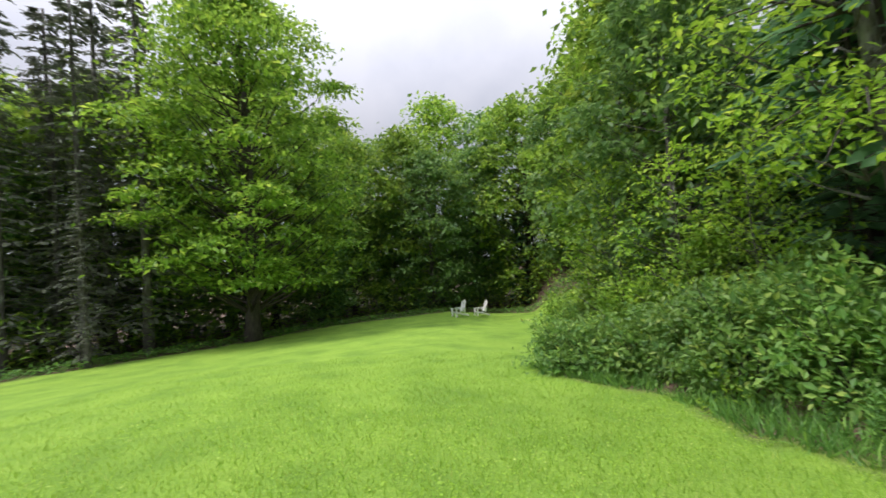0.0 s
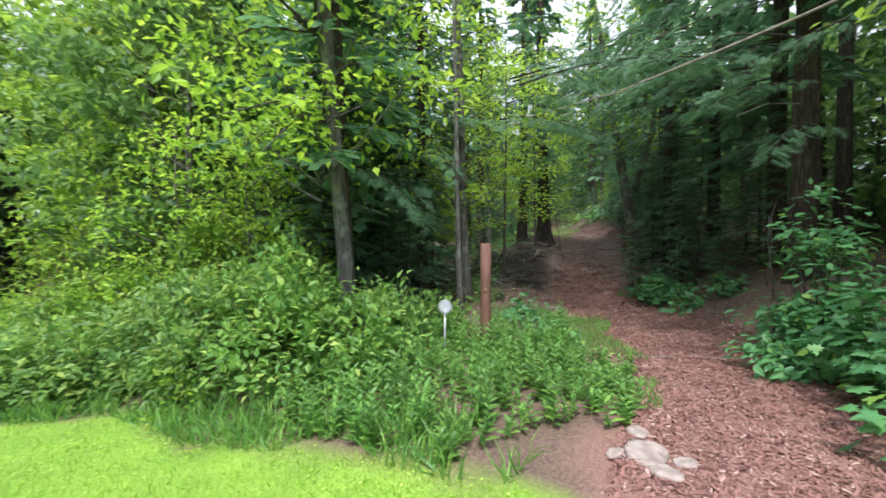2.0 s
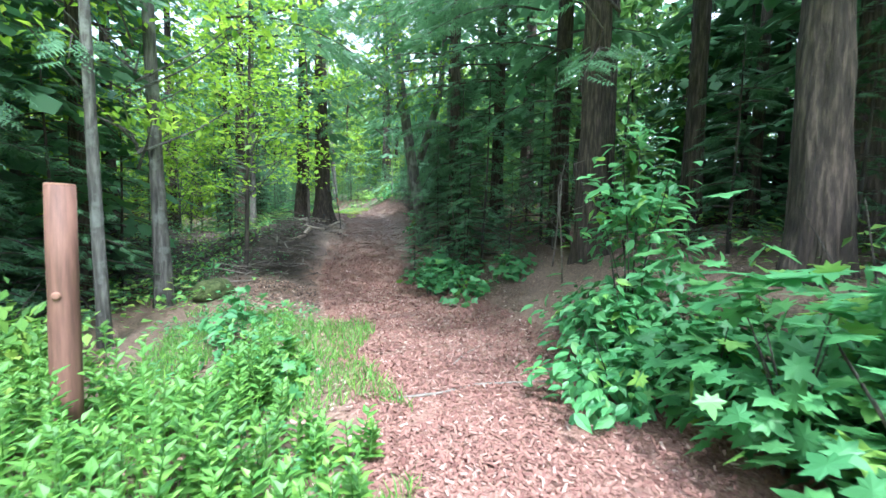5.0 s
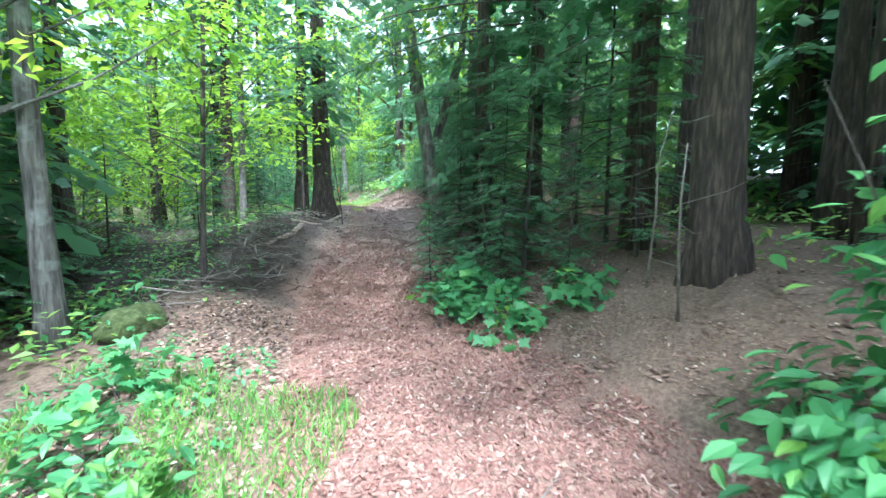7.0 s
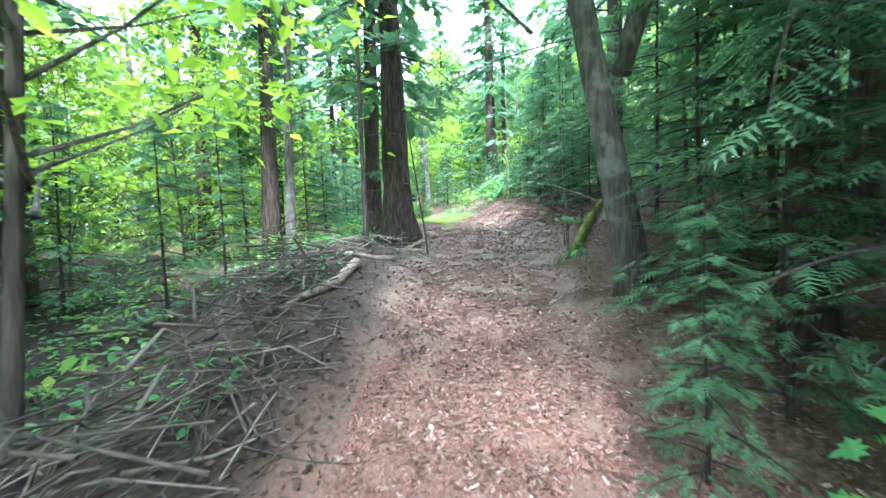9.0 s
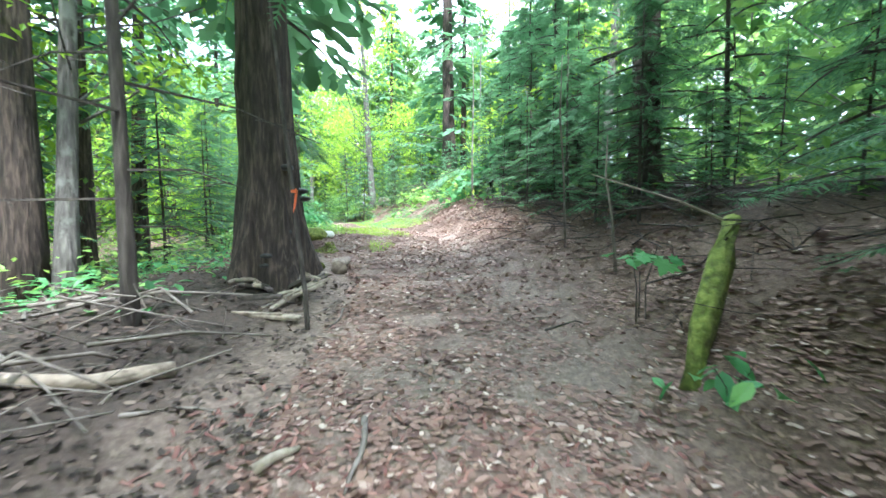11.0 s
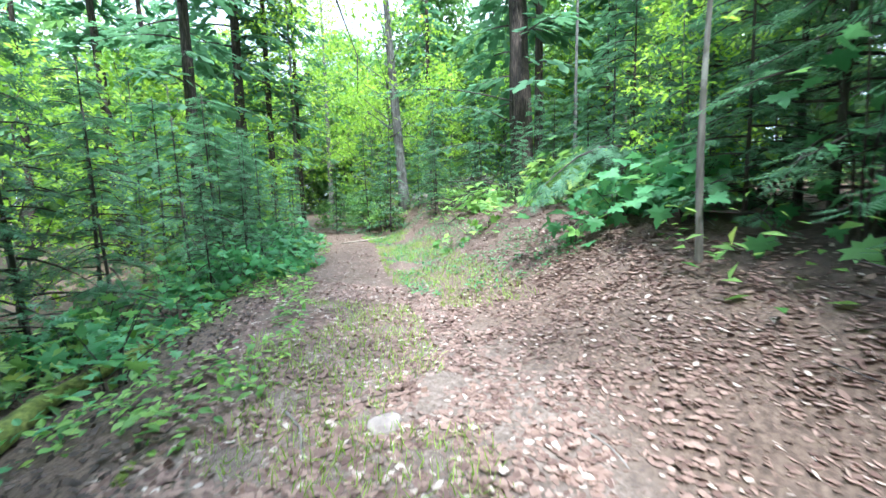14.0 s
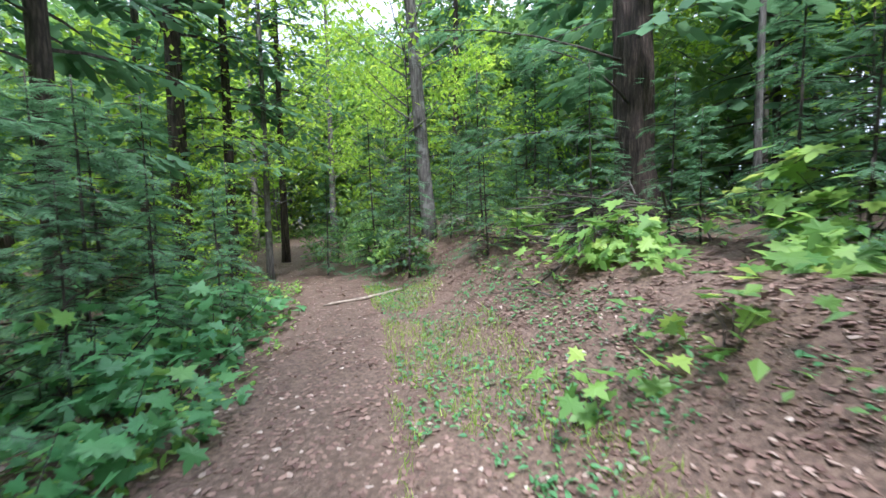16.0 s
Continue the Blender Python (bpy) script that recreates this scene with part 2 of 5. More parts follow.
class Buf:
    """Collects vertices and faces for one mesh."""

    def __init__(self):
        self.v, self.f, self.n = [], [], 0

    def add(self, verts, faces):
        self.v.append(np.asarray(verts, float).reshape(-1, 3))
        self.f.extend([tuple(int(i) + self.n for i in f) for f in faces])
        self.n += len(self.v[-1])

    def mesh(self, name, mat, smooth_faces=False):
        me = bpy.data.meshes.new(name)
        me.from_pydata(np.concatenate(self.v).tolist(), [], self.f)
        if smooth_faces:
            me.shade_smooth()
        me.materials.append(mat)
        return me


def tube(buf, pts, radii, sides=8, cap=True, rough=0.0, furrow=0.0):
    """A tapered tube along a line of points."""
    pts = [Vector(p) for p in pts]
    rings = []
    for i, p in enumerate(pts):
        d = (pts[min(i + 1, len(pts) - 1)] - pts[max(i - 1, 0)]).normalized()
        a = d.orthogonal().normalized() if abs(d.z) < .9 else Vector((1, 0, 0)).cross(d).normalized()
        b = d.cross(a)
        for k in range(sides):
            w = 2 * math.pi * k / sides
            r = radii[i] * (1 + rough * noise.noise(Vector((math.cos(w) * 1.7, math.sin(w) * 1.7, p.z * 1.1 + radii[0] * 40))))
            if furrow:
                r *= 1 - furrow * abs(noise.noise(Vector((math.cos(w) * 7, math.sin(w) * 7, p.z * 1.3)))) + .22 * math.exp(-max(0, p.z) * 3.2) * math.cos(5 * w + radii[0] * 30)
            rings.append(p + a * math.cos(w) * r + b * math.sin(w) * r)
    faces = []
    for i in range(len(pts) - 1):
        for k in range(sides):
            j = (k + 1) % sides
            faces.append((i * sides + k, i * sides + j, (i + 1) * sides + j, (i + 1) * sides + k))
    if cap:
        faces.append(tuple(range(sides - 1, -1, -1)))
        faces.append(tuple((len(pts) - 1) * sides + k for k in range(sides)))
    buf.add([tuple(v) for v in rings], faces)


def frames(dirs, ups):
    """Rotation matrices whose y runs along dirs and whose z lies near ups."""
    y = dirs / np.linalg.norm(dirs, axis=1, keepdims=True)
    x = np.cross(y, ups)
    x /= np.linalg.norm(x, axis=1, keepdims=True) + 1e-9
    z = np.cross(x, y)
    return np.stack([x, y, z], axis=2)


def scatter(buf, template, pos, rot, size):
    """Copies of a small template at positions, turned and scaled."""
    tv, tf = np.asarray(template[0], float), template[1]
    n, k = len(pos), len(tv)
    if n == 0:
        return
    size = np.asarray(size, float).reshape(-1, 1, 1) * np.ones((n, 1, 1))
    v = np.einsum("nij,kj->nki", rot, tv) * size + np.asarray(pos)[:, None, :]
    base = buf.n + np.arange(n)[:, None] * k
    for f in tf:
        buf.f.extend(map(tuple, (base + np.array(f)[None, :]).tolist()))
    buf.v.append(v.reshape(-1, 3))
    buf.n += n * k


OVAL = ([(0, 0, 0), (-.27, .42, .07), (0, 1, -.1), (.27, .42, .07)], [(0, 3, 2), (0, 2, 1)])
OVAL_FULL = ([(0, 0, 0), (-.2, .2, .04), (-.27, .5, .07), (-.13, .82, .02), (0, 1.05, -.1), (.13, .82, .02), (.27, .5, .07), (.2, .2, .04), (0, .5, 0)], [(0, 8, 2, 1), (8, 4, 3, 2), (0, 7, 6, 8), (8, 6, 5, 4)])
LANCE = ([(0, 0, 0), (-.12, .4, .05), (0, 1, -.12), (.12, .4, .05)], [(0, 3, 2), (0, 2, 1)])
BLADE = ([(-.045, 0, 0), (.045, 0, 0), (0, 1, .25)], [(0, 1, 2)])
BLADE_LONG = ([(-.03, 0, 0), (.03, 0, 0), (.025, .5, .06), (-.025, .5, .06), (0, 1, -.15)], [(0, 1, 2, 3), (3, 2, 4)])
CLOVER = ([(0, 0, 0), (-.5, .3, .05), (0, .8, 0), (.5, .3, .05)], [(0, 3, 2, 1)])
CRISP = ([(-.3, -.5, .03), (.3, -.45, .0), (.36, .1, .025), (.1, .55, .05), (-.32, .2, .01)], [(0, 1, 2, 4), (4, 2, 3)])
CHIP = ([(-.14, -.5, .03), (.12, -.5, .05), (.14, .5, .08), (-.1, .45, .03)], [(0, 1, 2, 3)])
_m = [(0, -.1), (.12, .12), (.42, .0), (.36, .2), (.62, .34), (.36, .45), (.4, .62), (.18, .55), (.16, .72), (0, 1.0)]
_ml = [(x, y, .06 * abs(x) - .12 * y * y) for x, y in _m] + [(-x, y, .06 * abs(x) - .12 * y * y) for x, y in _m[-2:0:-1]]
MAPLE = (_ml + [(0, .32, .03)], [(i, (i + 1) % len(_ml), len(_ml)) for i in range(len(_ml))])
# a flat feathery twig of a conifer
_fv, _ff = [], []
for _i, (_y, _w) in enumerate(((.05, .3), (.2, .36), (.36, .34), (.52, .28), (.68, .2), (.82, .12))):
    for _s in (-1, 1):
        _k = len(_fv)
        _fv += [(0, _y - .03, 0), (0, _y + .07, 0), (_s * _w, _y + .2, -.05)]
        _ff.append((_k, _k + 1, _k + 2))
_k = len(_fv)
_fv += [(-.03, 0, .005), (.03, 0, .005), (0, 1, -.08)]
_ff.append((_k, _k + 1, _k + 2))
FROND = (_fv, _ff)
# the same, thinner, for trees that stay far off
FROND_FAR = ([(0, 0, 0), (-.3, .3, -.04), (-.1, .45, 0), (-.22, .75, -.06), (0, 1, -.1), (.22, .7, -.06), (.1, .42, 0), (.3, .28, -.04)], [(0, 6, 7), (0, 2, 6), (0, 1, 2), (2, 4, 6), (2, 3, 4), (6, 4, 5)])


def part(name, buf_or_mesh, mat, parent, label="", smooth_faces=False):
    me = buf_or_mesh if isinstance(buf_or_mesh, bpy.types.Mesh) else buf_or_mesh.mesh(name, mat, smooth_faces)
    ob = new(name, me)
    ob.parent = parent
    if label:
        tagged(ob, label)
    return ob


def thing(name, m, label, category, group="", kind=""):
    ob = new(name)
    ob.matrix_basis = m
    ob.empty_display_size = .2
    return tagged(ob, label, category, group, kind)


def rand_dirs(n, flat=1.0):
    d = rng.normal(size=(n, 3))
    d[:, 2] *= flat
    return d / np.linalg.norm(d, axis=1, keepdims=True)


# ---- ground ----
def spaced(lo, a, b, hi, step):
    fine = np.arange(a, b + step / 2, step)
    out, s, v = [], step, b
    while v < hi:
        s *= 1.35
        v += s
        out.append(min(v, hi))
    low, s, v = [], step, a
    while v > lo:
        s *= 1.35
        v -= s
        low.append(max(v, lo))
    return np.concatenate([np.array(low[::-1]), fine, np.array(out)])


def build_ground():
    xs, ys = spaced(-700, -14, 44, 700, .3), spaced(-700, -6, 34, 700, .3)
    gx, gy = (g.ravel() for g in np.meshgrid(xs, ys))
    d = lawns(gx, gy)
    h, off = trails(gx, gy)
    wob = .35 * specks(gx, gy, 1.3, 9)
    half = 1.35 - .75 * ease(25, 30, gx)
    lawn = ease(-.25, .15, d + wob)
    way = ease(.3, -.3, np.abs(off) - half + wob) * ease(2, 4, gx)
    side = .8 + .65 * ease(20.5, 23.5, gx) + .35 * ease(17, 14, gx)
    humus = ease(12, 14.5, gx) * ease(23, 20.8, gx) * ease(side - .1, side + .3, off + .5 * wob) + ease(20, 22, gx) * ease(29, 26.5, gx) * ease(-2.3, -2.9, off + wob)
    nx = len(xs)
    faces = [(j * nx + i, j * nx + i + 1, (j + 1) * nx + i + 1, (j + 1) * nx + i) for j in range(len(ys) - 1) for i in range(nx - 1)]
    me = bpy.data.meshes.new("ground")
    me.from_pydata(np.stack([gx, gy, surfaces(gx, gy)], axis=1).tolist(), [], faces)
    me.shade_smooth()
    for key, vals in (("lawn", lawn), ("humus", np.clip(humus, 0, 1)), ("trail", way * ease(19, 12, gx)), ("dirt", way * ease(12, 19, gx) * ease(30, 26, gx)), ("earth", way * ease(26, 30, gx))):
        me.attributes.new(key, "FLOAT", "POINT").data.foreach_set("value", vals.astype(np.float32))
    me.materials.append(GROUND)
    return tagged(new("ground", me), "sloping mown lawn and forest floor of brown leaf litter", "ground", kind="structure")


build_ground()


# ---- trees ----
def trunk_points(height, lean, bend, n=9):
    pts = []
    for i in range(n):
        u = (i / (n - 1)) ** 1.25
        pts.append((lean[0] * u + bend * math.sin(u * 3.1) * .6, lean[1] * u + bend * math.sin(u * 4.3 + 1) * .4 - bend * math.sin(1) * .4, height * u - .5 * (i == 0)))
    return pts


def trunk_radius(r, u, flare):
    return r * (1 - .72 * u) * (1 + flare * math.exp(-u * 26))


def trunk_buf(height, r, lean=(0, 0), bend=.1, flare=.5, sides=14, n=11):
    b = Buf()
    pts = trunk_points(height, lean, bend, n)
    tube(b, pts, [trunk_radius(r, max(0, p[2]) / height, flare) for p in pts], sides, rough=.22, furrow=.2 if sides > 40 else 0)
    return b


def conifer_crown(height, low, reach, count, frond, per, template, droop=.35, top=.25):
    """Fronds and bare branches of a hemlock, flat drooping sprays all round."""
    fr, br = Buf(), Buf()
    pos, dirs, ups, size = [], [], [], []
    for i in range(count):
        u = (i + rng.random()) / count
        z = low + (height - low) * u
        a = i * 2.4 + rng.normal() * .5
        L = reach * (1 - u * (1 - top)) * rng.uniform(.55, 1.1)
        d = np.array([math.cos(a), math.sin(a), 0])
        side = np.array([-d[1], d[0], 0])
        rise = rng.uniform(-.05, .2)
        line = [d * L * k + np.array([0, 0, z + L * (rise * k - droop * k * k)]) for k in np.linspace(0, 1, 5)]
        tube(br, line, [.028 * L / 2 + .006, .02 * L / 2 + .005, .013, .008, .004], 4, cap=False)
        for j in range(per):
            k = .22 + .78 * (j + rng.random()) / per
            p = d * L * k + np.array([0, 0, z + L * (rise * k - droop * k * k)])
            sgn = 1 if j % 2 else -1
            w = L * .32 * (1.05 - k) * rng.random()
            q = p + side * sgn * w + np.array([0, 0, -.12 * w + rng.normal() * .03])
            pos.append(q)
            dirs.append(d * rng.uniform(.35, .9) + side * sgn * rng.uniform(.2, .9) + np.array([0, 0, -.25 + rng.normal() * .12]))
            ups.append([rng.normal() * .2, rng.normal() * .2, 1])
            size.append(frond * rng.uniform(.6, 1.15) * (1.1 - .4 * k))
    scatter(fr, template, np.array(pos), frames(np.array(dirs), np.array(ups)), size)
    return fr, br


def leafy_crown(height, low, radius, clumps, per, leaf, template=OVAL, flat=.35, r0=.12, lean=(0, 0), clump=.24):
    """Leaves in flattened clumps at the ends of limbs."""
    lf, br = Buf(), Buf()
    pos = []
    for i in range(clumps):
        u = (i + rng.random()) / clumps
        z = low + (height - low) * u
        prof = math.sin(math.pi * min(1, .18 + .8 * u)) ** .7
        a = i * 2.39996 + rng.normal() * .35
        R = radius * prof * rng.uniform(.45, 1.05)
        c = np.array([math.cos(a) * R + lean[0] * u, math.sin(a) * R + lean[1] * u, z + .12 * R])
        s = radius * clump * rng.uniform(.6, 1.3)
        n = int(per * rng.uniform(.6, 1.3))
        q = rng.normal(size=(n, 3)) * np.array([s, s, s * flat])
        q[:, 2] -= .3 * np.hypot(q[:, 0], q[:, 1])
        pos.append(c + q)
        z0 = max(low * .55, z - R * rng.uniform(.35, .8))
        root = np.array([lean[0] * z0 / height, lean[1] * z0 / height, z0])
        mid = root * .5 + c * .5 + np.array([0, 0, -.06 * R])
        tube(br, [root, mid, c], [r0 * (1 - .7 * u), r0 * .5 * (1 - .7 * u), .012], 5, cap=False)
    pos = np.concatenate(pos)
    n = len(pos)
    d = rand_dirs(n, .6)
    d[:, 2] -= .25
    up = rand_dirs(n) * .55 + np.array([0, 0, 1])
    scatter(lf, template, pos, frames(d, up), leaf * rng.uniform(.6, 1.25, n))
    return lf, br


def tree_proto(name, m, label, group, trunk, crown, trunk_mat, leaf_material, category="tree"):
    t = thing(name, m, label, category, group)
    part("trunk", trunk, trunk_mat, t, smooth_faces=True)
    tagged(part("crown", crown[0], leaf_material, t), kind="stuff")
    tagged(part("branchwork", crown[1], trunk_mat, t, smooth_faces=True), kind="stuff")
    return t


def at(x, y, scale=1.0, turn=0.0, dz=0.0, tall=1.0):
    return pose(x, y, ground(x, y) - .04 + dz, 0, 0, turn) @ Matrix.Diagonal((scale, scale, scale * tall, 1))


def plant_out(proto, spots):
    for x, y, s in spots:
        copy_thing(proto, at(x, y, s * rng.uniform(.92, 1.08), rng.uniform(0, 360)))


# maples and other broadleaved trees round the lawn
maple_big = tree_proto("maple_tree", at(-11.0, 23.0, 1.1), "tall green maple in full leaf at the lawn's edge", "trees round the lawn", trunk_buf(16, .36, (.3, .2), .2), leafy_crown(18.5, 2.6, 5.6, 190, 190, .3, OVAL, .2, .1, clump=.13), BARK_DARK, LEAF_BROAD)
broad_a = tree_proto("broadleaf_tree", at(-3.0, 37), "broadleaved tree with a dense mid-green crown", "trees round the lawn", trunk_buf(13, .24, (.5, .3), .3), leafy_crown(16.5, 1.8, 4.6, 110, 80, .44, OVAL, .25, .07, clump=.16), BARK_DARK, LEAF_BROAD)
broad_b = tree_proto("broadleaf_tree", at(3.5, 40), "broadleaved tree with a light green crown", "trees round the lawn", trunk_buf(12, .2, (-.4, .3), .3), leafy_crown(15.5, .8, 4.2, 110, 80, .44, OVAL, .25, .06, clump=.16), BARK_GREY, LEAF_FAR)
plant_out(broad_a, [(-7.5, 33.5, .95), (7.5, 37, 1.05), (12, 31, 1.0), (10.5, 24.5, .95), (-13.5, 32, 1.1), (-21, 25, 1.1), (-29, 17, 1.1), (8.5, 17.5, .85), (-37, 10, 1.2), (16, 26, 1.1), (0, 47, 1.3), (-12, 44, 1.35), (-24, 31, 1.25), (-32, 27, 1.35), (-19, 36, 1.35), (-41, 20, 1.4), (-26, 26, 1.0)])
plant_out(broad_b, [(-1.0, 35, .9), (-9.5, 30.5, .8), (9.8, 30, .9), (-17.5, 27, 1.0), (7.0, 12.2, .72), (13, 20, .95), (-25, 21, .95), (6, 44, 1.3), (-6, 42, 1.2), (-33, 22, 1.2), (15, 36, 1.2), (54, 26, 1.0), (52.5, 17.5, 1.0)])

# grey half-dead spruces
spruce = tree_proto("spruce_tree", at(-15.6, 21.3), "tall grey half-dead spruce with bare twiggy branches", "spruces by the lawn", trunk_buf(21, .22, (.2, 0), .08), conifer_crown(21, 1.5, 2.9, 120, .5, 16, FROND_FAR, .3), BARK_GREY, NEEDLE_DULL)
for _x, _y, _s in ((-20, 18.2, .9), (-18.5, 22.5, 1.0), (-23.5, 17.5, 1.0), (-26, 14.5, .8), (-31, 13, .95), (-15.8, 17.9, .42), (-21.5, 22.5, .95), (-17.2, 19.4, .85), (-27, 18.5, 1.0), (-19.6, 20.6, .7), (-23, 20, .9)):
    copy_thing(spruce, at(_x, _y, _s, rng.uniform(0, 360)))

# hemlock crowns shared by many trunks
HEM_CROWNS = [conifer_crown(15, lo, 2.7, 50, .7, 16, FROND_FAR, .3) for lo in (2.6, 3.6, 5.0)]
HEM_MESH = [(a.mesh("crown", NEEDLE), b.mesh("branchwork", BARK_DARK)) for a, b in HEM_CROWNS]
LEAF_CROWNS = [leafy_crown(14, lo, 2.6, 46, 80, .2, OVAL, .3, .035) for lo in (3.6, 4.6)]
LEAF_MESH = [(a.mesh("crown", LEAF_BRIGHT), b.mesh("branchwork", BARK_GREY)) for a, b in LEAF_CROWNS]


def wood_tree(x, y, r, kind="hemlock", height=15.0, lean=(0, 0), bend=.08, flare=.5, mat=None, label="", crown=True, dz=0.0, wide=1.0):
    """A forest tree with a trunk of its own and a high crown."""
    con = kind == "hemlock"
    mat = mat or (BARK_HEM if con else BARK_GREY)
    if x > 20 and y < 3.5 and rng.random() < .45:
        crown = False
    label = label or ("tall hemlock with a straight furrowed brown trunk" if con else "slender broadleaved tree with a grey trunk")
    t = thing(kind + "_tree", at(x, y, dz=dz), label, "tree", "forest trees")
    part("trunk", trunk_buf(height, r, lean, bend, flare, 64 if r > .22 else 12, 48 if r > .22 else 11), mat, t, smooth_faces=True)
    if crown:
        a, b = (HEM_MESH if con else LEAF_MESH)[int(rng.integers(0, 3 if con else 2))]
        turn = pose(lean[0] * .5, lean[1] * .5, 0, 0, 0, rng.uniform(0, 360)) @ Matrix.Diagonal((wide * (.7 + r), wide * (.7 + r), height / 15, 1))
        for nm, me in (("crown", a), ("branchwork", b)):
            o = tagged(part(nm, me, None, t), kind="stuff")
            o.matrix_basis = turn
    return t


# trunks that the walk passes
wood_tree(6.5, 5.55, .14, "birch", 13, (-.9, .3), .1, .3, BARK_GREY, "tall grey-barked tree leaning out over the shrubs")
wood_tree(6.9, 6.0, .14, "hemlock", 13, (-.3, .3), .1, .4)
wood_tree(9.2, 5.0, .07, "beech", 10, (-.25, .1), .12, .3, BARK_GREY, "thin pale tree beside the brown post", crown=False)
wood_tree(7.5, -2.75, .24, "beech", 14, (.2, -.2), .05, .25, BARK_PALE, "smooth pale trunk with dark branch scars")
wood_tree(12.2, -1.12, .25, "hemlock", 17, (.05, 0), .05, .3)
wood_tree(9.5, -2.7, .24, "hemlock", 16, (.3, .2), .1, .3)
wood_tree(13.9, -.85, .2, "hemlock", 16, (-.3, 0), .1, .5)
# right-hand hemlocks; the crowned ones, mostly unseen, are added to shade the trail
for _x, _y, _r in ((9.0, -5.6, .23), (11.8, -5.0, .23), (7.4, -5.2, .22), (14.2, -3.6, .2), (16.2, -2.4, .2), (10.4, -8.0, .25), (13.4, -7.0, .2), (17.4, -5.0, .24), (6.6, -8.6, .22), (20.4, -2.6, .2), (15.6, -5.6, .14), (18.2, -2.0, .13), (12.9, -3.0, .1)):
    wood_tree(_x, _y, _r, "hemlock", 16, (rng.normal() * .3, rng.normal() * .3), .08, .4, crown=_r > .21)
_curved = wood_tree(17.7, 2.6, .19, "maple", 13, (-.2, 2.4), .3, .3, BARK_GREY, "curved grey forked trunk leaning over the trail")
_b = Buf()
tube(_b, [(.02, .2, 2.6), (.25, -.05, 3.6), (.42, -.35, 4.8), (.5, -.5, 7.0), (.6, -.7, 9.5)], [.12, .115, .1, .075, .02], 10, rough=.2)
part("fork", _b, BARK_GREY, _curved, smooth_faces=True)
wood_tree(16.2, 1.6, .16, "hemlock", 15, (.1, 0), .06, .3)
wood_tree(19.4, -.6, .24, "hemlock", 16)
wood_tree(18.0, .4, .2, "hemlock", 15)
wood_tree(11.3, 6.05, .12, "birch", 12, (-.45, .4), .3, .8, BARK_GREY, "grey mottled trunk with exposed roots beside the trail")
wood_tree(11.3, 7.6, .16, "hemlock", 14)
wood_tree(13.55, 6.0, .05, "maple", 8, (.5, .2), .12, .2, BARK_DARK, "slim dark sapling among dead branches")
wood_tree(16.3, 12.2, .2, "hemlock", 15)
wood_tree(20.4, 10.6, .2, "hemlock", 16, (.2, 0))
wood_tree(20.6, 10.2, .12, "maple", 12, (.9, .5))
wood_tree(22.5, 12.6, .18, "hemlock", 15)
# bare lower twigs of two trunks
for _x, _y, _h in ((18.9, 7.0, 4.2), (38.8, 13.9, 5.0)):
    _t = thing("bare_twigs", at(_x, _y), "bare dead lower branches of a slim trunk", "branch", "dead branches")
    for _i in range(22):
        _b = Buf()
        _a, _z, _l = _i * 2.4, .7 + _h * _i / 22, rng.uniform(.6, 1.5)
        _d = np.array([math.cos(_a), math.sin(_a), -.12])
        tube(_b, [(0, 0, _z), _d * _l * .5 + np.array([0, 0, _z + .05]), _d * _l + np.array([0, 0, _z - .05])], [.012, .008, .003], 4, cap=False)
        for _k in (.4, .6, .8):
            _p = _d * _l * _k + np.array([0, 0, _z])
            tube(_b, [_p, _p + rng.normal(size=3) * np.array([.2, .2, .08])], [.005, .002], 3, cap=False)
        part("twig", _b, BARK_DARK, _t)
big_hemlock = wood_tree(20.8, 7.3, .3, "hemlock", 17, (-.35, .1), .04, .75, None, "big old hemlock with shelf fungus beside the trail")
wood_tree(19.58, 6.06, .02, "maple", 6, (.8, 1.3), .06, .1, BARK_DARK, "thin dark sapling standing close to the big hemlock", crown=False)
wood_tree(18.9, 7.0, .05, "hemlock", 7, (-.2, .1), .1, .3, BARK_DARK, "thin hemlock sapling with bare twigs", crown=False)
wood_tree(23.75, 9.65, .27, "hemlock", 16, (.35, 0), .05, .5)
wood_tree(25.7, 15.2, .2, "hemlock", 15, (.7, .3))
wood_tree(22.6, 15.5, .25, "hemlock", 15)
wood_tree(24.6, 2.6, .24, "hemlock", 15)
wood_tree(31.9, 16.8, .17, "hemlock", 15, (0, 0), .06)
wood_tree(34.6, 17.9, .2, "hemlock", 16, (.1, .1), .15)
wood_tree(35.6, 17.6, .12, "hemlock", 14, (.2, .1))
wood_tree(38.4, 18.6, .11, "hemlock", 13)
wood_tree(36.0, 16.9, .08, "maple", 9)
wood_tree(38.8, 13.9, .2, "maple", 15, (-.4, .9), .15, .3, BARK_GREY, "grey two-toned trunk standing behind a pale rock")
wood_tree(36.9, 8.9, .37, "hemlock", 17, (.2, .4), .08, .45)
wood_tree(38.8, 8.6, .17, "hemlock", 16)
wood_tree(36.0, 7.3, .06, "maple", 9, crown=False)
wood_tree(39.5, 6.3, .1, "maple", 12)
wood_tree(41.5, 5.6, .12, "beech", 12, (.2, 0), .1, .3, BARK_PALE)
wood_tree(42.5, 4.2, .16, "hemlock", 14)
wood_tree(45.5, 22.0, .16, "maple", 14)
wood_tree(41.5, 23.0, .14, "birch", 14, (.5, .3), .1, .3, BARK_PALE)
wood_tree(27.4, 6.1, .03, "beech", 4.2, (-.2, .1), .12, .2, BARK_PALE, "pale thin sapling at the trail's edge", crown=False)

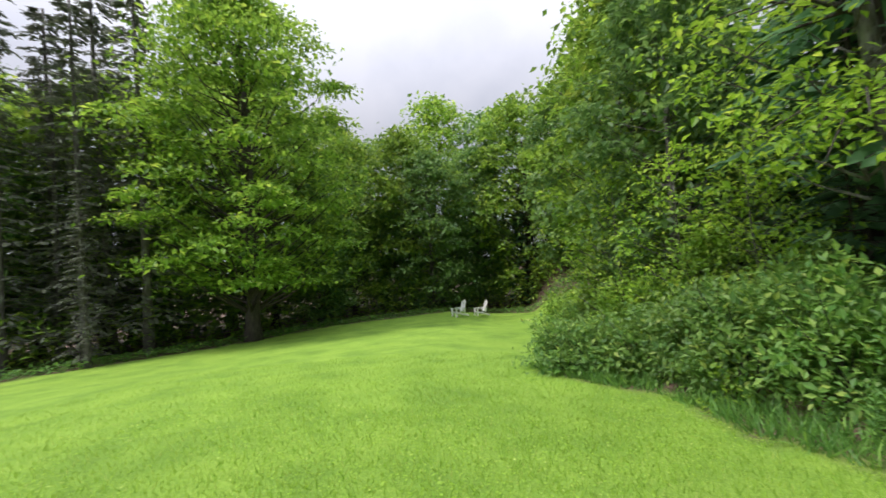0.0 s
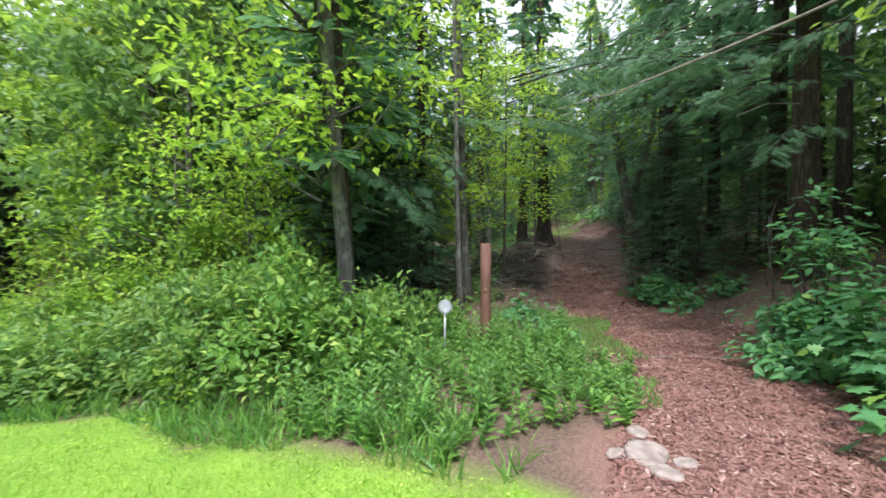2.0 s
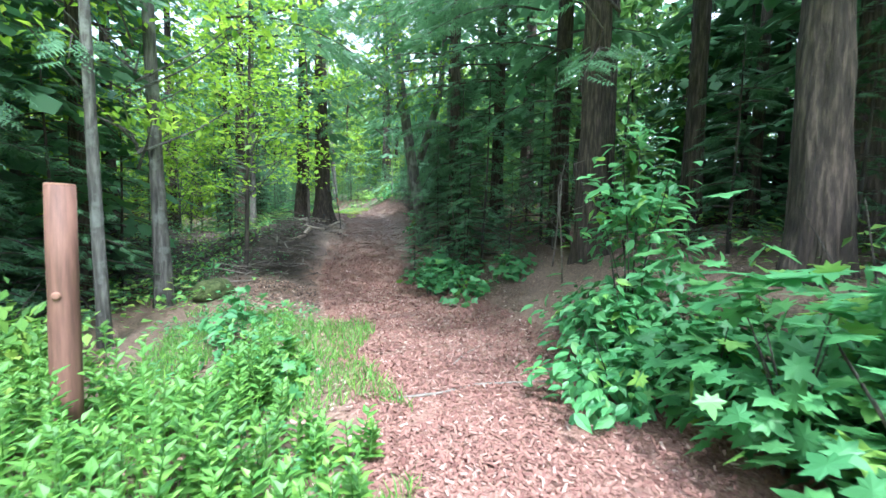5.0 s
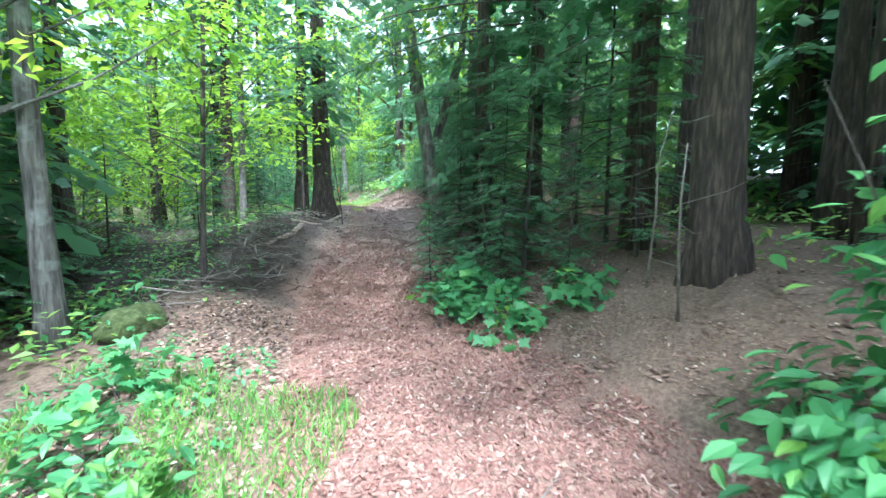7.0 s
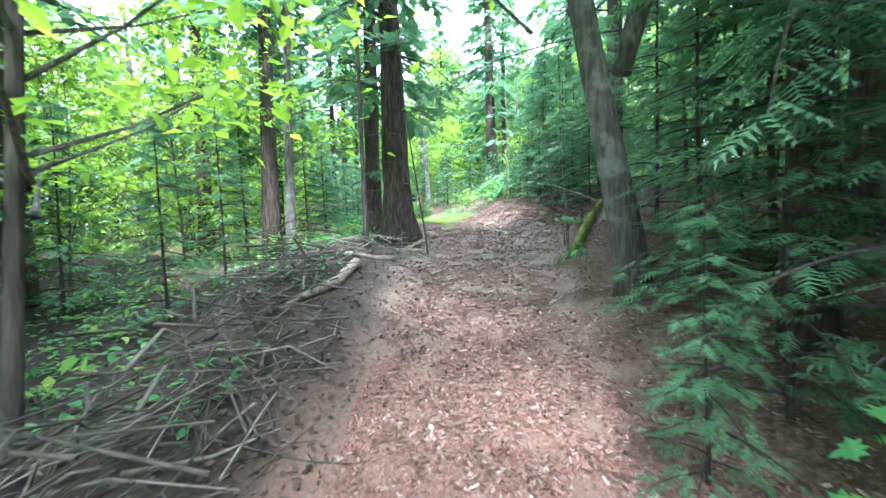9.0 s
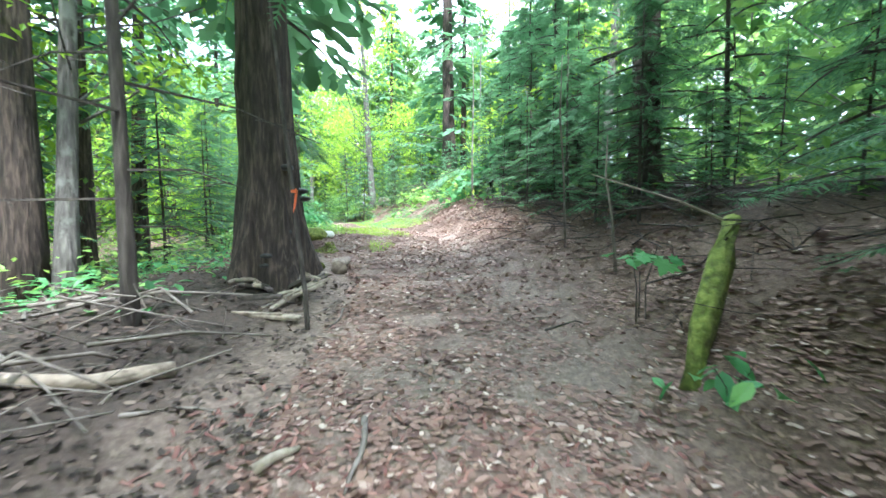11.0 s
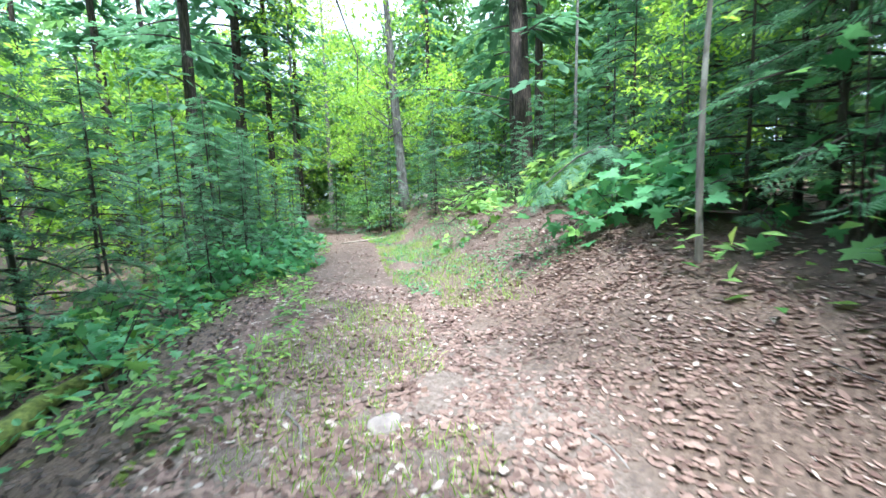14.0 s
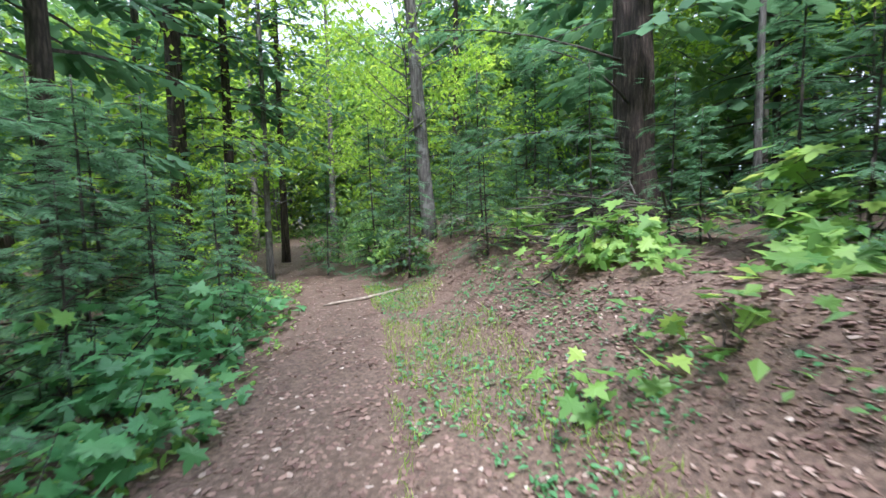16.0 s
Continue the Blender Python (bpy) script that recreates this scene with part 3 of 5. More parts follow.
# extra hemlock, added so that its crown shades the trail's left side
wood_tree(28.4, 4.0, .15, "hemlock", 16)

# the deeper wood on both sides
_kept = []
_tries = 0
while len(_kept) < 54 and _tries < 6000:
    _tries += 1
    _x, _y = rng.uniform(6, 62), rng.uniform(-18, 40)
    _h, _off = trail(_x, _y)
    if abs(_off) < (5.2 if _off < 0 or _x > 30 else 8.5) or lawn_depth(_x, _y) > -3.0 or (_x < 10 and -4 < _y < 9) or math.hypot(_x - 27, _y - .5) < 4 or any(math.hypot(_x - a, _y - b) < 2.7 for a, b in _kept):
        continue
    _kept.append((_x, _y))
    _con = rng.random() < (.75 if _off < 0 else .5)
    wood_tree(_x, _y, rng.uniform(.09, .24), "hemlock" if _con else "maple", rng.uniform(11, 17), (rng.normal() * .4, rng.normal() * .4), .1, .35)

# young hemlocks with feathery boughs down to the ground
young = tree_proto("young_hemlock", at(12.6, 8.2), "young hemlock with feathery boughs near the ground", "young hemlocks", trunk_buf(4.2, .035, (.1, 0), .05, .3, 6, 6), conifer_crown(4.2, .25, 1.35, 40, .34, 13, FROND, .3, .2), BARK_DARK, NEEDLE)
plant_out(young, [(7.6, 7.4, 1.1), (9.5, 7.6, 1.2), (11.2, 9.5, 1.3), (14.6, 1.1, .8), (15.6, 1.9, .75), (16.8, 1.6, 1.0), (13.2, .2, .5), (15.2, 2.45, .45), (13.9, 1.1, .42), (14.6, -.6, 1.1), (16.6, -.4, 1.2), (17.5, 8.9, .7), (16.2, 10.8, .8), (20.6, 1.6, 1.1), (22.6, 3.0, 1.0), (21.4, .4, 1.3), (24.4, 3.9, .8), (25.8, 4.1, 1.0), (23.8, 1.6, 1.3), (27.0, 4.6, 1.1), (28.6, 5.0, 1.2), (29.8, 5.6, .8), (33.0, 6.5, 1.0), (37.4, 12.0, .9), (36.4, 13.4, .75), (37.4, 14.8, .85), (39.6, 11.2, 1.0), (35.6, 11.4, .55), (29.6, 15.2, .9), (31.2, 15.4, .8), (28.0, 14.6, 1.0), (25.8, 13.0, .9), (24.0, 12.4, 1.1), (21.0, 12.0, 1.1), (14.2, .75, 1.0), (15.4, 1.35, 1.1), (17.0, 2.1, .85), (13.3, -.7, 1.0), (18.1, 1.5, 1.2), (18.8, 2.3, .8), (27.6, 5.2, .9), (28.3, 4.5, 1.1), (30.0, 5.4, 1.1), (31.0, 6.3, .8), (25.6, 4.6, .7), (23.6, 3.9, .6), (24.7, 4.6, .5), (26.0, 5.2, .45), (22.7, 3.6, .5), (25.2, 3.6, .9), (26.6, 4.9, .7), (24.6, 4.1, .6), (27.8, 5.7, .6), (21.9, 3.2, .7), (26.6, 13.6, 1.0), (27.2, 12.9, .7), (30.2, 14.2, .7), (30.0, 14.1, .8), (31.3, 14.7, .75), (29.0, 13.7, .8), (9.2, 6.6, .9), (10.4, 7.0, 1.1), (8.6, 6.0, .7), (8.8, -3.9, 1.1), (10.0, -3.4, .7), (11.6, -3.0, .8), (15.8, 7.9, .6), (33.4, 17.0, .9), (40.5, 15.0, 1.1), (8.2, 9.6, 1.4), (43, 12, 1.3), (30.2, 13.2, .42), (31.2, 13.7, .5), (29.2, 12.6, .45), (32.2, 14.0, .5), (33.2, 14.9, .55), (28.2, 12.3, .5), (30.9, 14.3, .7), (31.9, 14.9, .8), (38.0, 13.0, .6), (37.9, 14.6, .7), (39.9, 13.2, .7), (37.0, 16.0, .6)])

# young broadleaved trees, their sunlit look put into the brighter leaf colour
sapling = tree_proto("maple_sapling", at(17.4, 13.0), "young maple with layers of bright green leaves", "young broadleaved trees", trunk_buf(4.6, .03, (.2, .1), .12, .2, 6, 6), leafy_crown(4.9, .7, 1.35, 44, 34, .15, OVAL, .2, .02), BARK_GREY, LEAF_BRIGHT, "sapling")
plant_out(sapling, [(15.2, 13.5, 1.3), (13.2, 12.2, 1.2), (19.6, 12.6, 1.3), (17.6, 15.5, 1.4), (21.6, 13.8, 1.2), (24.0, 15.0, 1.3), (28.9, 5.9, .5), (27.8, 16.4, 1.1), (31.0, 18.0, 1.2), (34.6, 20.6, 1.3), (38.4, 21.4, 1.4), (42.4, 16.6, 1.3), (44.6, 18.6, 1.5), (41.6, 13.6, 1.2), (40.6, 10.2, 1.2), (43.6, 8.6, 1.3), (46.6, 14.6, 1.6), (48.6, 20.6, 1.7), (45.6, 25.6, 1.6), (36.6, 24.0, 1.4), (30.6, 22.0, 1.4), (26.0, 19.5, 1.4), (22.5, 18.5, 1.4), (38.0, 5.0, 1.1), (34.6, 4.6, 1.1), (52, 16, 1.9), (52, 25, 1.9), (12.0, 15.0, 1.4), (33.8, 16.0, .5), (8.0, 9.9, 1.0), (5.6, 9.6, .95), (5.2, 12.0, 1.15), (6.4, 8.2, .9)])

# thickets that close the view between the trunks
thicket = tree_proto("thicket_tree", at(50, 24), "bushy broadleaved tree with leaves down to the ground", "bushy trees deep in the wood", trunk_buf(7, .07, (.3, .1), .2, .3, 6, 6), leafy_crown(8.5, .4, 2.7, 48, 48, .45, OVAL, .35, .03), BARK_GREY, LEAF_FAR)
dark_thicket = tree_proto("bushy_hemlock", at(22, -9), "bushy dark hemlock with boughs down to the ground", "bushy trees deep in the wood", trunk_buf(8, .08, (.1, .1), .1, .3, 6, 6), conifer_crown(8.5, .3, 2.5, 48, .75, 14, FROND_FAR, .3, .2), BARK_DARK, NEEDLE)
_far = []
_tries = 0
while len(_far) < 84 and _tries < 9000:
    _tries += 1
    _x, _y = rng.uniform(7, 66), rng.uniform(-22, 44)
    _h, _off = trail(_x, _y)
    if not (7.5 < abs(_off) < 22) or (_off > 0 and 12 < _x < 36 and _off < 15) or _x < 11 and abs(_off) < 10 or lawn_depth(_x, _y) > -4 or any(math.hypot(_x - a, _y - b) < 2.9 for a, b in _far):
        continue
    _far.append((_x, _y))
    copy_thing(dark_thicket if rng.random() < (.6 if _off < 0 else .25) else thicket, at(_x, _y, rng.uniform(.8, 1.35), rng.uniform(0, 360)))
for _x, _y in ((14, -7.6), (17.4, -7.2), (12, -8.8), (20, -6.6), (9.8, -8), (16, -10.5), (9, -10.5), (19, -9.6), (12.6, 10.6), (10.4, 9.8), (14.4, 12.8), (9.0, 8.6)):
    copy_thing(dark_thicket, at(_x, _y, rng.uniform(1.1, 1.4), rng.uniform(0, 360)))
for _i in range(16):
    _a = radians(-20 + 6.5 * _i)
    copy_thing(thicket, at(34 + 21 * math.cos(_a), 13 + 21 * math.sin(_a), rng.uniform(1.1, 1.6), rng.uniform(0, 360)))
for _i in range(22):
    _u = _i / 21
    copy_thing(thicket if _i % 3 else dark_thicket, at(-46 + 62 * _u, 9 + 30 * math.sin(_u * 2.3) ** .8 + 4 * (_i % 2), rng.uniform(.9, 1.3), rng.uniform(0, 360)))


def hemlock_bough(root, tip, label="drooping hemlock bough with feathery needles", wide=.5, n=70):
    """One long feathery bough reaching out over the trail."""
    t = thing("hemlock_bough", pose(*root), label, "branch", "hemlock boughs")
    st, lf = Buf(), Buf()
    e = np.array(tip) - np.array(root)
    L = np.linalg.norm(e)
    d = e / L
    side = np.cross(d, [0, 0, 1])
    side /= np.linalg.norm(side)
    arch = lambda k: e * k + np.array([0, 0, .3 * math.sin(k * 3.0)])
    tube(st, [arch(k) for k in np.linspace(0, 1, 6)], [.026, .022, .017, .012, .008, .003], 5, cap=False)
    pos, dirs, size = [], [], []
    for j in range(n):
        k = .25 + .75 * rng.random()
        s = 1 if j % 2 else -1
        w = wide * (1.15 - k) * rng.random()
        pos.append(arch(k) + side * s * w + np.array([0, 0, -.25 * w + rng.normal() * .04]))
        dirs.append(d * rng.uniform(.3, .9) + side * s * rng.uniform(.3, 1) + np.array([0, 0, -.35]))
        size.append(rng.uniform(.16, .34))
    scatter(lf, FROND, np.array(pos), frames(np.array(dirs), np.array([(rng.normal() * .2, rng.normal() * .2, 1) for _ in pos])), size)
    part("branch", st, BARK_DARK, t, smooth_faces=True)
    tagged(part("needles", lf, NEEDLE, t), kind="stuff")


for _r, _t in (((10.6, -1.0, 3.6), (8.6, .6, 2.9)), ((10.6, -1.0, 4.4), (8.2, 1.6, 3.7)), ((10.7, -1.0, 2.9), (9.1, -.3, 2.3)), ((11.3, 7.5, 3.6), (8.6, 4.6, 2.4)), ((11.3, 7.5, 4.4), (9.4, 4.0, 3.5)), ((6.9, 6.1, 2.6), (7.0, 4.4, 1.6)), ((9.2, 6.6, 2.6), (8.0, 5.0, 1.4)), ((13.4, -1.0, 3.2), (12.6, .8, 2.5)), ((13.5, -1.0, 4.2), (12.2, 1.8, 3.6)), ((16.1, 1.7, 3.4), (14.8, 3.0, 2.7)), ((16.1, 1.7, 2.4), (14.9, 2.3, 1.5)), ((18.0, .5, 3.6), (16.2, 2.8, 2.8)), ((15.0, 10.5, 3.6), (14.0, 7.6, 2.6)), ((20.7, 7.3, 4.6), (18.4, 5.8, 3.9)), ((22.4, 12.4, 3.4), (21.4, 10.4, 2.6)), ((23.8, 9.6, 3.0), (23.6, 8.3, 2.5)), ((23.8, 9.6, 4.4), (25.2, 8.2, 4.0)), ((23.8, 9.6, 2.6), (23.0, 8.6, 2.2)), ((24.6, 2.7, 3.4), (23.0, 4.4, 2.6)), ((24.6, 2.7, 3.0), (25.6, 4.8, 2.3)), ((32.5, 16.8, 3.6), (31.4, 14.4, 3.2)), ((35.2, 18.1, 4.4), (34.4, 15.2, 3.9)), ((36.8, 9.0, 4.6), (33.4, 10.4, 4.6)), ((36.8, 9.1, 4.0), (34.6, 11.6, 3.6)), ((36.8, 9.1, 5.4), (33.6, 12.6, 5.2)), ((29.8, 6.3, 3.0), (28.4, 7.6, 2.3))):
    hemlock_bough(_r, _t)
for _r, _t in (((13.5, -1, 6.5), (13, 3.5, 6)), ((16.1, 1.7, 6.2), (15, 5, 5.8)), ((15, 10.5, 6.5), (14.5, 6, 6.2)), ((19.3, 9.9, 7), (18.5, 6, 6.6)), ((17.8, 2.6, 7), (17.5, 6, 6.8)), ((11.3, 7.5, 6.4), (10.5, 3.4, 6)), ((24.6, 2.7, 6.6), (24.2, 6.4, 6.4)), ((28.4, 4.0, 6.5), (28.8, 8.0, 6.2))):
    hemlock_bough(_r, _t, wide=1.3, n=170)
for _i in range(54):
    _x = 8.6 + 12.4 * (_i + rng.random()) / 54
    _k = next(k for k in range(len(TRAIL) - 1) if TRAIL[k + 1][0] > _x)
    _y = TRAIL[_k][1] + (TRAIL[_k + 1][1] - TRAIL[_k][1]) * (_x - TRAIL[_k][0]) / (TRAIL[_k + 1][0] - TRAIL[_k][0])
    _s = -1 if _i % 3 else 1
    _z = rng.uniform(3.8, 8.0)
    hemlock_bough((_x + rng.uniform(0, 1.2), _y + _s * 3.2, _z + .5), (_x - rng.uniform(0, 1.0), _y - _s * rng.uniform(-1.0, 1.6), _z - rng.uniform(.2, .9)), wide=1.1, n=110)
for _i in range(34):
    _x = 19.5 + 15 * _i / 33
    _k = next(k for k in range(len(TRAIL) - 1) if TRAIL[k + 1][0] > _x)
    _y = TRAIL[_k][1] + (TRAIL[_k + 1][1] - TRAIL[_k][1]) * (_x - TRAIL[_k][0]) / (TRAIL[_k + 1][0] - TRAIL[_k][0])
    _o = rng.uniform(3.0, 4.8)
    copy_thing(young, at(_x + .5 * _o, _y - .87 * _o, rng.uniform(.28, .6), rng.uniform(0, 360)))


# ---- shrubs and low plants ----
def shrub(name, x, y, spread, height, leaves, leaf, template, mat, label, stems=7, flat=.8, group="shrubs", tilt=(0, 0), category="shrub", top=0.0):
    t = thing(name, at(x, y, turn=rng.uniform(0, 360) if tilt == (0, 0) else 0), label, category, group)
    lf = Buf()
    for i in range(stems):
        a = i * 2.4 + rng.random()
        R, H = spread * rng.uniform(.3, .95), height * rng.uniform(.55, 1.0)
        tip = np.array([math.cos(a) * R + tilt[0], math.sin(a) * R + tilt[1], H])
        st = Buf()
        tube(st, [(math.cos(a) * .05, math.sin(a) * .05, -.05), (tip[0] * .35, tip[1] * .35, H * .5), tip], [.012 * min(1, height), .008 * min(1, height), .003], 5, cap=False)
        part("stem", st, BARK_DARK, t, smooth_faces=True)
    n = int(leaves * 1.6) if flat > 1.05 else leaves
    d = rand_dirs(n)
    d[:, 2] = np.abs(d[:, 2]) * 1.0
    r = rng.uniform(.45, 1.0, n) ** .5
    lump = np.array([.8 + .6 * noise.noise(Vector((p[0] * 2.6 + x, p[1] * 2.6 + y, p[2] * 2.6))) for p in d])
    k = max(8, leaves // 26)
    hub = np.arange(n) % k
    d = d[hub] + rng.normal(size=(n, 3)) * .06
    pos = d * (r * lump)[hub][:, None] * np.array([spread, spread, height]) + rng.normal(size=(n, 3)) * leaf * np.array([.95, .95, .6])
    pos[:, 2] = np.maximum(pos[:, 2], height * top) + .04
    pos[:, 0] += tilt[0] * pos[:, 2] / height
    pos[:, 1] += tilt[1] * pos[:, 2] / height
    out = d * .7 + rand_dirs(n) * .8
    out[:, 2] = out[:, 2] * (.4 if flat > 1.05 else 1) - (.45 if flat > 1.05 else .15)
    up = rand_dirs(n) * .4 + np.array([0, 0, .75 if flat > 1.05 else flat]) + d * (1.0 if flat > 1.05 else .35)
    scatter(lf, template, pos, frames(out, up), leaf * rng.uniform(.55, 1.2, n))
    tagged(part("foliage", lf, mat, t), kind="stuff")
    return t


SHRUB_LABEL = "dense leafy green shrub at the lawn's edge"
for _x, _y, _s, _h, _m in ((3.3, 9.6, 1.3, 1.25, LEAF_SHRUB), (2.75, 9.9, 1.15, 1.5, LEAF_SHRUB), (4.1, 9.0, 1.2, 1.7, LEAF_SHRUB), (4.7, 7.7, 1.15, 2.0, LEAF_SHRUB), (4.6, 6.4, 1.05, 2.1, LEAF_SHRUB), (5.0, 5.2, 1.0, 1.7, LEAF_SHRUB), (5.9, 6.6, 1.2, 2.2, LEAF_SHRUB), (5.6, 4.4, .9, 1.25, LEAF_SHRUB), (4.9, 10.6, 1.5, 2.6, LEAF_BROAD), (6.6, 5.0, .9, 1.3, LEAF_SHRUB), (3.9, 11.3, 1.3, 1.5, LEAF_SHRUB), (3.9, 13.2, 1.2, 1.8, LEAF_SHRUB), (4.9, 16.0, 1.5, 2.3, LEAF_BROAD), (5.9, 9.0, 1.3, 2.9, LEAF_BROAD), (6.5, 7.4, 1.2, 2.3, LEAF_BROAD), (7.9, 4.9, .8, 1.0, LEAF_SHRUB), (5.2, 13.5, 1.6, 3.0, LEAF_BROAD)):
    shrub("shrub", _x, _y, _s, _h, int(1500 * _s * _h), .145, OVAL, _m, SHRUB_LABEL, 9, group="shrubs at the lawn's edge")
shrub("shrub", 4.05, 6.0, .35, .75, 260, .11, OVAL, LEAF_BRIGHT, "small yellow-green shrub in front of darker ones", 6, group="shrubs at the lawn's edge")

# maple seedlings crowding the foot of the pale trunk
for _x, _y, _s, _h, _n in ((6.3, -1.5, .62, .85, 180), (6.9, -1.4, .6, 1.2, 190), (7.55, -1.25, .6, 1.25, 190), (7.0, -2.1, .7, 1.6, 200), (6.2, -2.2, .6, 1.2, 160), (8.3, -1.2, .55, 1.05, 170), (7.9, -2.0, .55, 1.75, 130), (8.9, -1.3, .5, .9, 130), (5.7, -1.9, .5, .8, 130)):
    shrub("maple_seedling", _x, _y, _s, _h, _n, .2, MAPLE, LEAF_MAPLE, "maple seedlings with broad lobed green leaves", 6, 1.1, "maple seedlings")

# broad-leaved shrub hanging over the trail
shrub("beech_seedling", 9.45, -.95, .8, 2.5, 850, .155, OVAL_FULL, LEAF_MAPLE, "leafy shrub with pointed oval leaves over the trail", 7, 2.4, "trailside shrubs")
shrub("beech_seedling", 8.55, -.55, .55, .7, 200, .15, OVAL_FULL, LEAF_MAPLE, "leafy shrub with pointed oval leaves over the trail", 6, 2.2, "trailside shrubs")
shrub("beech_seedling", 8.95, -.85, .6, .9, 330, .155, OVAL_FULL, LEAF_MAPLE, "leafy shrub with pointed oval leaves over the trail", 6, 2.2, "trailside shrubs")
for _x, _y, _s, _h, _n in ((10.3, 4.05, .42, .5, 70), (9.6, 3.5, .35, .4, 55), (11.9, 5.6, .25, .8, 45), (13.3, 1.75, .45, .75, 130), (12.6, .9, .4, .5, 80), (9.2, 3.3, .4, .35, 60), (12.8, .2, .45, .45, 90), (14.3, 2.0, .4, .6, 90), (8.6, 2.6, .4, .4, 80), (19.0, 3.35, .2, .25, 14)):
    shrub("maple_seedling", _x, _y, _s, _h, _n, .15, MAPLE if _n > 60 else OVAL_FULL, LEAF_MAPLE, "small leafy seedlings beside the trail", 5, 1.1, "trailside seedlings")
shrub("maple_seedling", 20.0, 3.58, .2, .6, 8, .17, MAPLE, LEAF_MAPLE, "single seedling with a few broad lobed leaves", 3, 1.2, "trailside seedlings", top=.8)
for _x, _y, _s, _h, _n in ((14.0, 1.8, .5, .7, 110), (14.6, 1.7, .5, .9, 110), (13.5, 1.1, .5, .6, 90)):
    shrub("maple_seedling", _x, _y, _s, _h, _n, .16, MAPLE, LEAF_MAPLE, "leafy seedlings crowding the trail's edge", 6, 1.1, "trailside seedlings")
for _x, _y, _s, _h in ((30.0, 12.3, .6, .6), (30.8, 12.9, .6, .7), (29.4, 12.0, .5, .5), (31.6, 13.4, .6, .8), (30.4, 13.3, .8, 1.1), (32.6, 14.2, .6, .7), (29.2, 12.8, .7, 1.0), (28.6, 12.2, .6, .7), (33.4, 14.6, .5, .6)):
    shrub("leafy_shrub", _x, _y, _s, _h, int(190 * _s), .16, MAPLE, LEAF_MAPLE, "low shrub with broad green leaves beside the trail", 6, 1.0, "trailside shrubs")
for _i in range(26):
    _u = _i / 25
    _x = 25.5 + 8.5 * _u + rng.normal() * .3
    _y = 10.6 + 5.2 * _u + rng.uniform(0, 1.6)
    shrub("leafy_shrub", _x, _y, rng.uniform(.4, .7), rng.uniform(.4, .85), 80, .17, MAPLE, LEAF_MAPLE if _i % 4 else LEAF_SHRUB, "low shrub with broad green leaves beside the trail", 6, 1.0, "trailside shrubs")
for _x, _y, _s, _h, _n in ((29.0, 6.6, .5, .8, 60), (28.85, 7.1, .35, .45, 26), (28.3, 6.0, .5, .8, 90), (29.4, 6.3, .5, .7, 90), (30.6, 6.5, .5, .9, 100), (31.3, 8.75, .25, .45, 14), (31.2, 9.5, .25, .35, 12), (32.6, 7.6, .7, .8, 120), (33.5, 9.2, .6, .5, 100), (31.0, 7.0, .8, 1.1, 140), (29.2, 6.0, .7, 1.3, 130), (27.0, 5.3, .4, 1.7, 30)):
    shrub("maple_seedling", _x, _y, _s, _h, _n, .2, MAPLE, LEAF_MAPLE if _x < 31 else LEAF_SHRUB, "young maples with bright lobed leaves beside the trail", 6, 1.1, "trailside seedlings")
for _x, _y, _h in ((38.5, 15.6, 1.6), (39.8, 16.0, 2.0), (37.2, 13.9, 1.2), (40.2, 12.2, 2.0), (42.2, 18.5, 2.2), (36.6, 10.6, 1.2), (44.0, 15.2, 2.6), (35.4, 9.9, .8), (39.3, 17.4, 1.6)):
    shrub("leafy_shrub", _x, _y, 1.0, _h, int(500 * _h), .16, OVAL, LEAF_FAR if _x > 38 else LEAF_SHRUB, "dense green undergrowth among the trunks", 8, group="undergrowth")


def overhang(root, tips, label, leaf=.13, per=46, mat=LEAF_BRIGHT):
    """A leafy bough reaching out from a trunk."""
    t = thing("leafy_bough", pose(*root), label, "branch", "overhanging boughs")
    st, lf = Buf(), Buf()
    pos = []
    for tip in tips:
        e = np.array(tip) - np.array(root)
        mid = e * .5 + np.array([0, 0, .25])
        tube(st, [(0, 0, 0), mid, e], [.03, .018, .005], 5, cap=False)
        for k in np.linspace(.35, 1, 6):
            c = e * k + np.array([0, 0, .25 * (1 - abs(2 * k - 1))])
            pos.append(c + rng.normal(size=(per // 3, 3)) * np.array([.28, .28, .07]) * (.6 + .6 * k))
    pos = np.concatenate(pos)
    n = len(pos)
    d = rand_dirs(n, .5)
    d[:, 2] -= .3
    scatter(lf, OVAL_FULL, pos, frames(d, rand_dirs(n) * .4 + np.array([0, 0, 1])), leaf * rng.uniform(.6, 1.2, n))
    part("bough", st, BARK_DARK, t, smooth_faces=True)
    part("foliage", lf, mat, t)


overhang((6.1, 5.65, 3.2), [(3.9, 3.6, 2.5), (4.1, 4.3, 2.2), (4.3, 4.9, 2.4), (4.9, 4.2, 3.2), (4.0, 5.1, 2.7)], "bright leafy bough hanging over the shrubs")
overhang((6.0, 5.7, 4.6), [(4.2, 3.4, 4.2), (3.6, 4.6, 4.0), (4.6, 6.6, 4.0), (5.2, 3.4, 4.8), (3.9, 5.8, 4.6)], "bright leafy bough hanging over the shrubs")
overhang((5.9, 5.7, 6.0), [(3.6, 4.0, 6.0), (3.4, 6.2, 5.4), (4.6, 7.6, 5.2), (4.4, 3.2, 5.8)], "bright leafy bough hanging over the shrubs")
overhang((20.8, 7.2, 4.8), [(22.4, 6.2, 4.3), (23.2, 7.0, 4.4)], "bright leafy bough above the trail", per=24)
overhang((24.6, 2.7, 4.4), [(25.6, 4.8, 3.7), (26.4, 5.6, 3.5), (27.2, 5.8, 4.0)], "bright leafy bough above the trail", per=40)


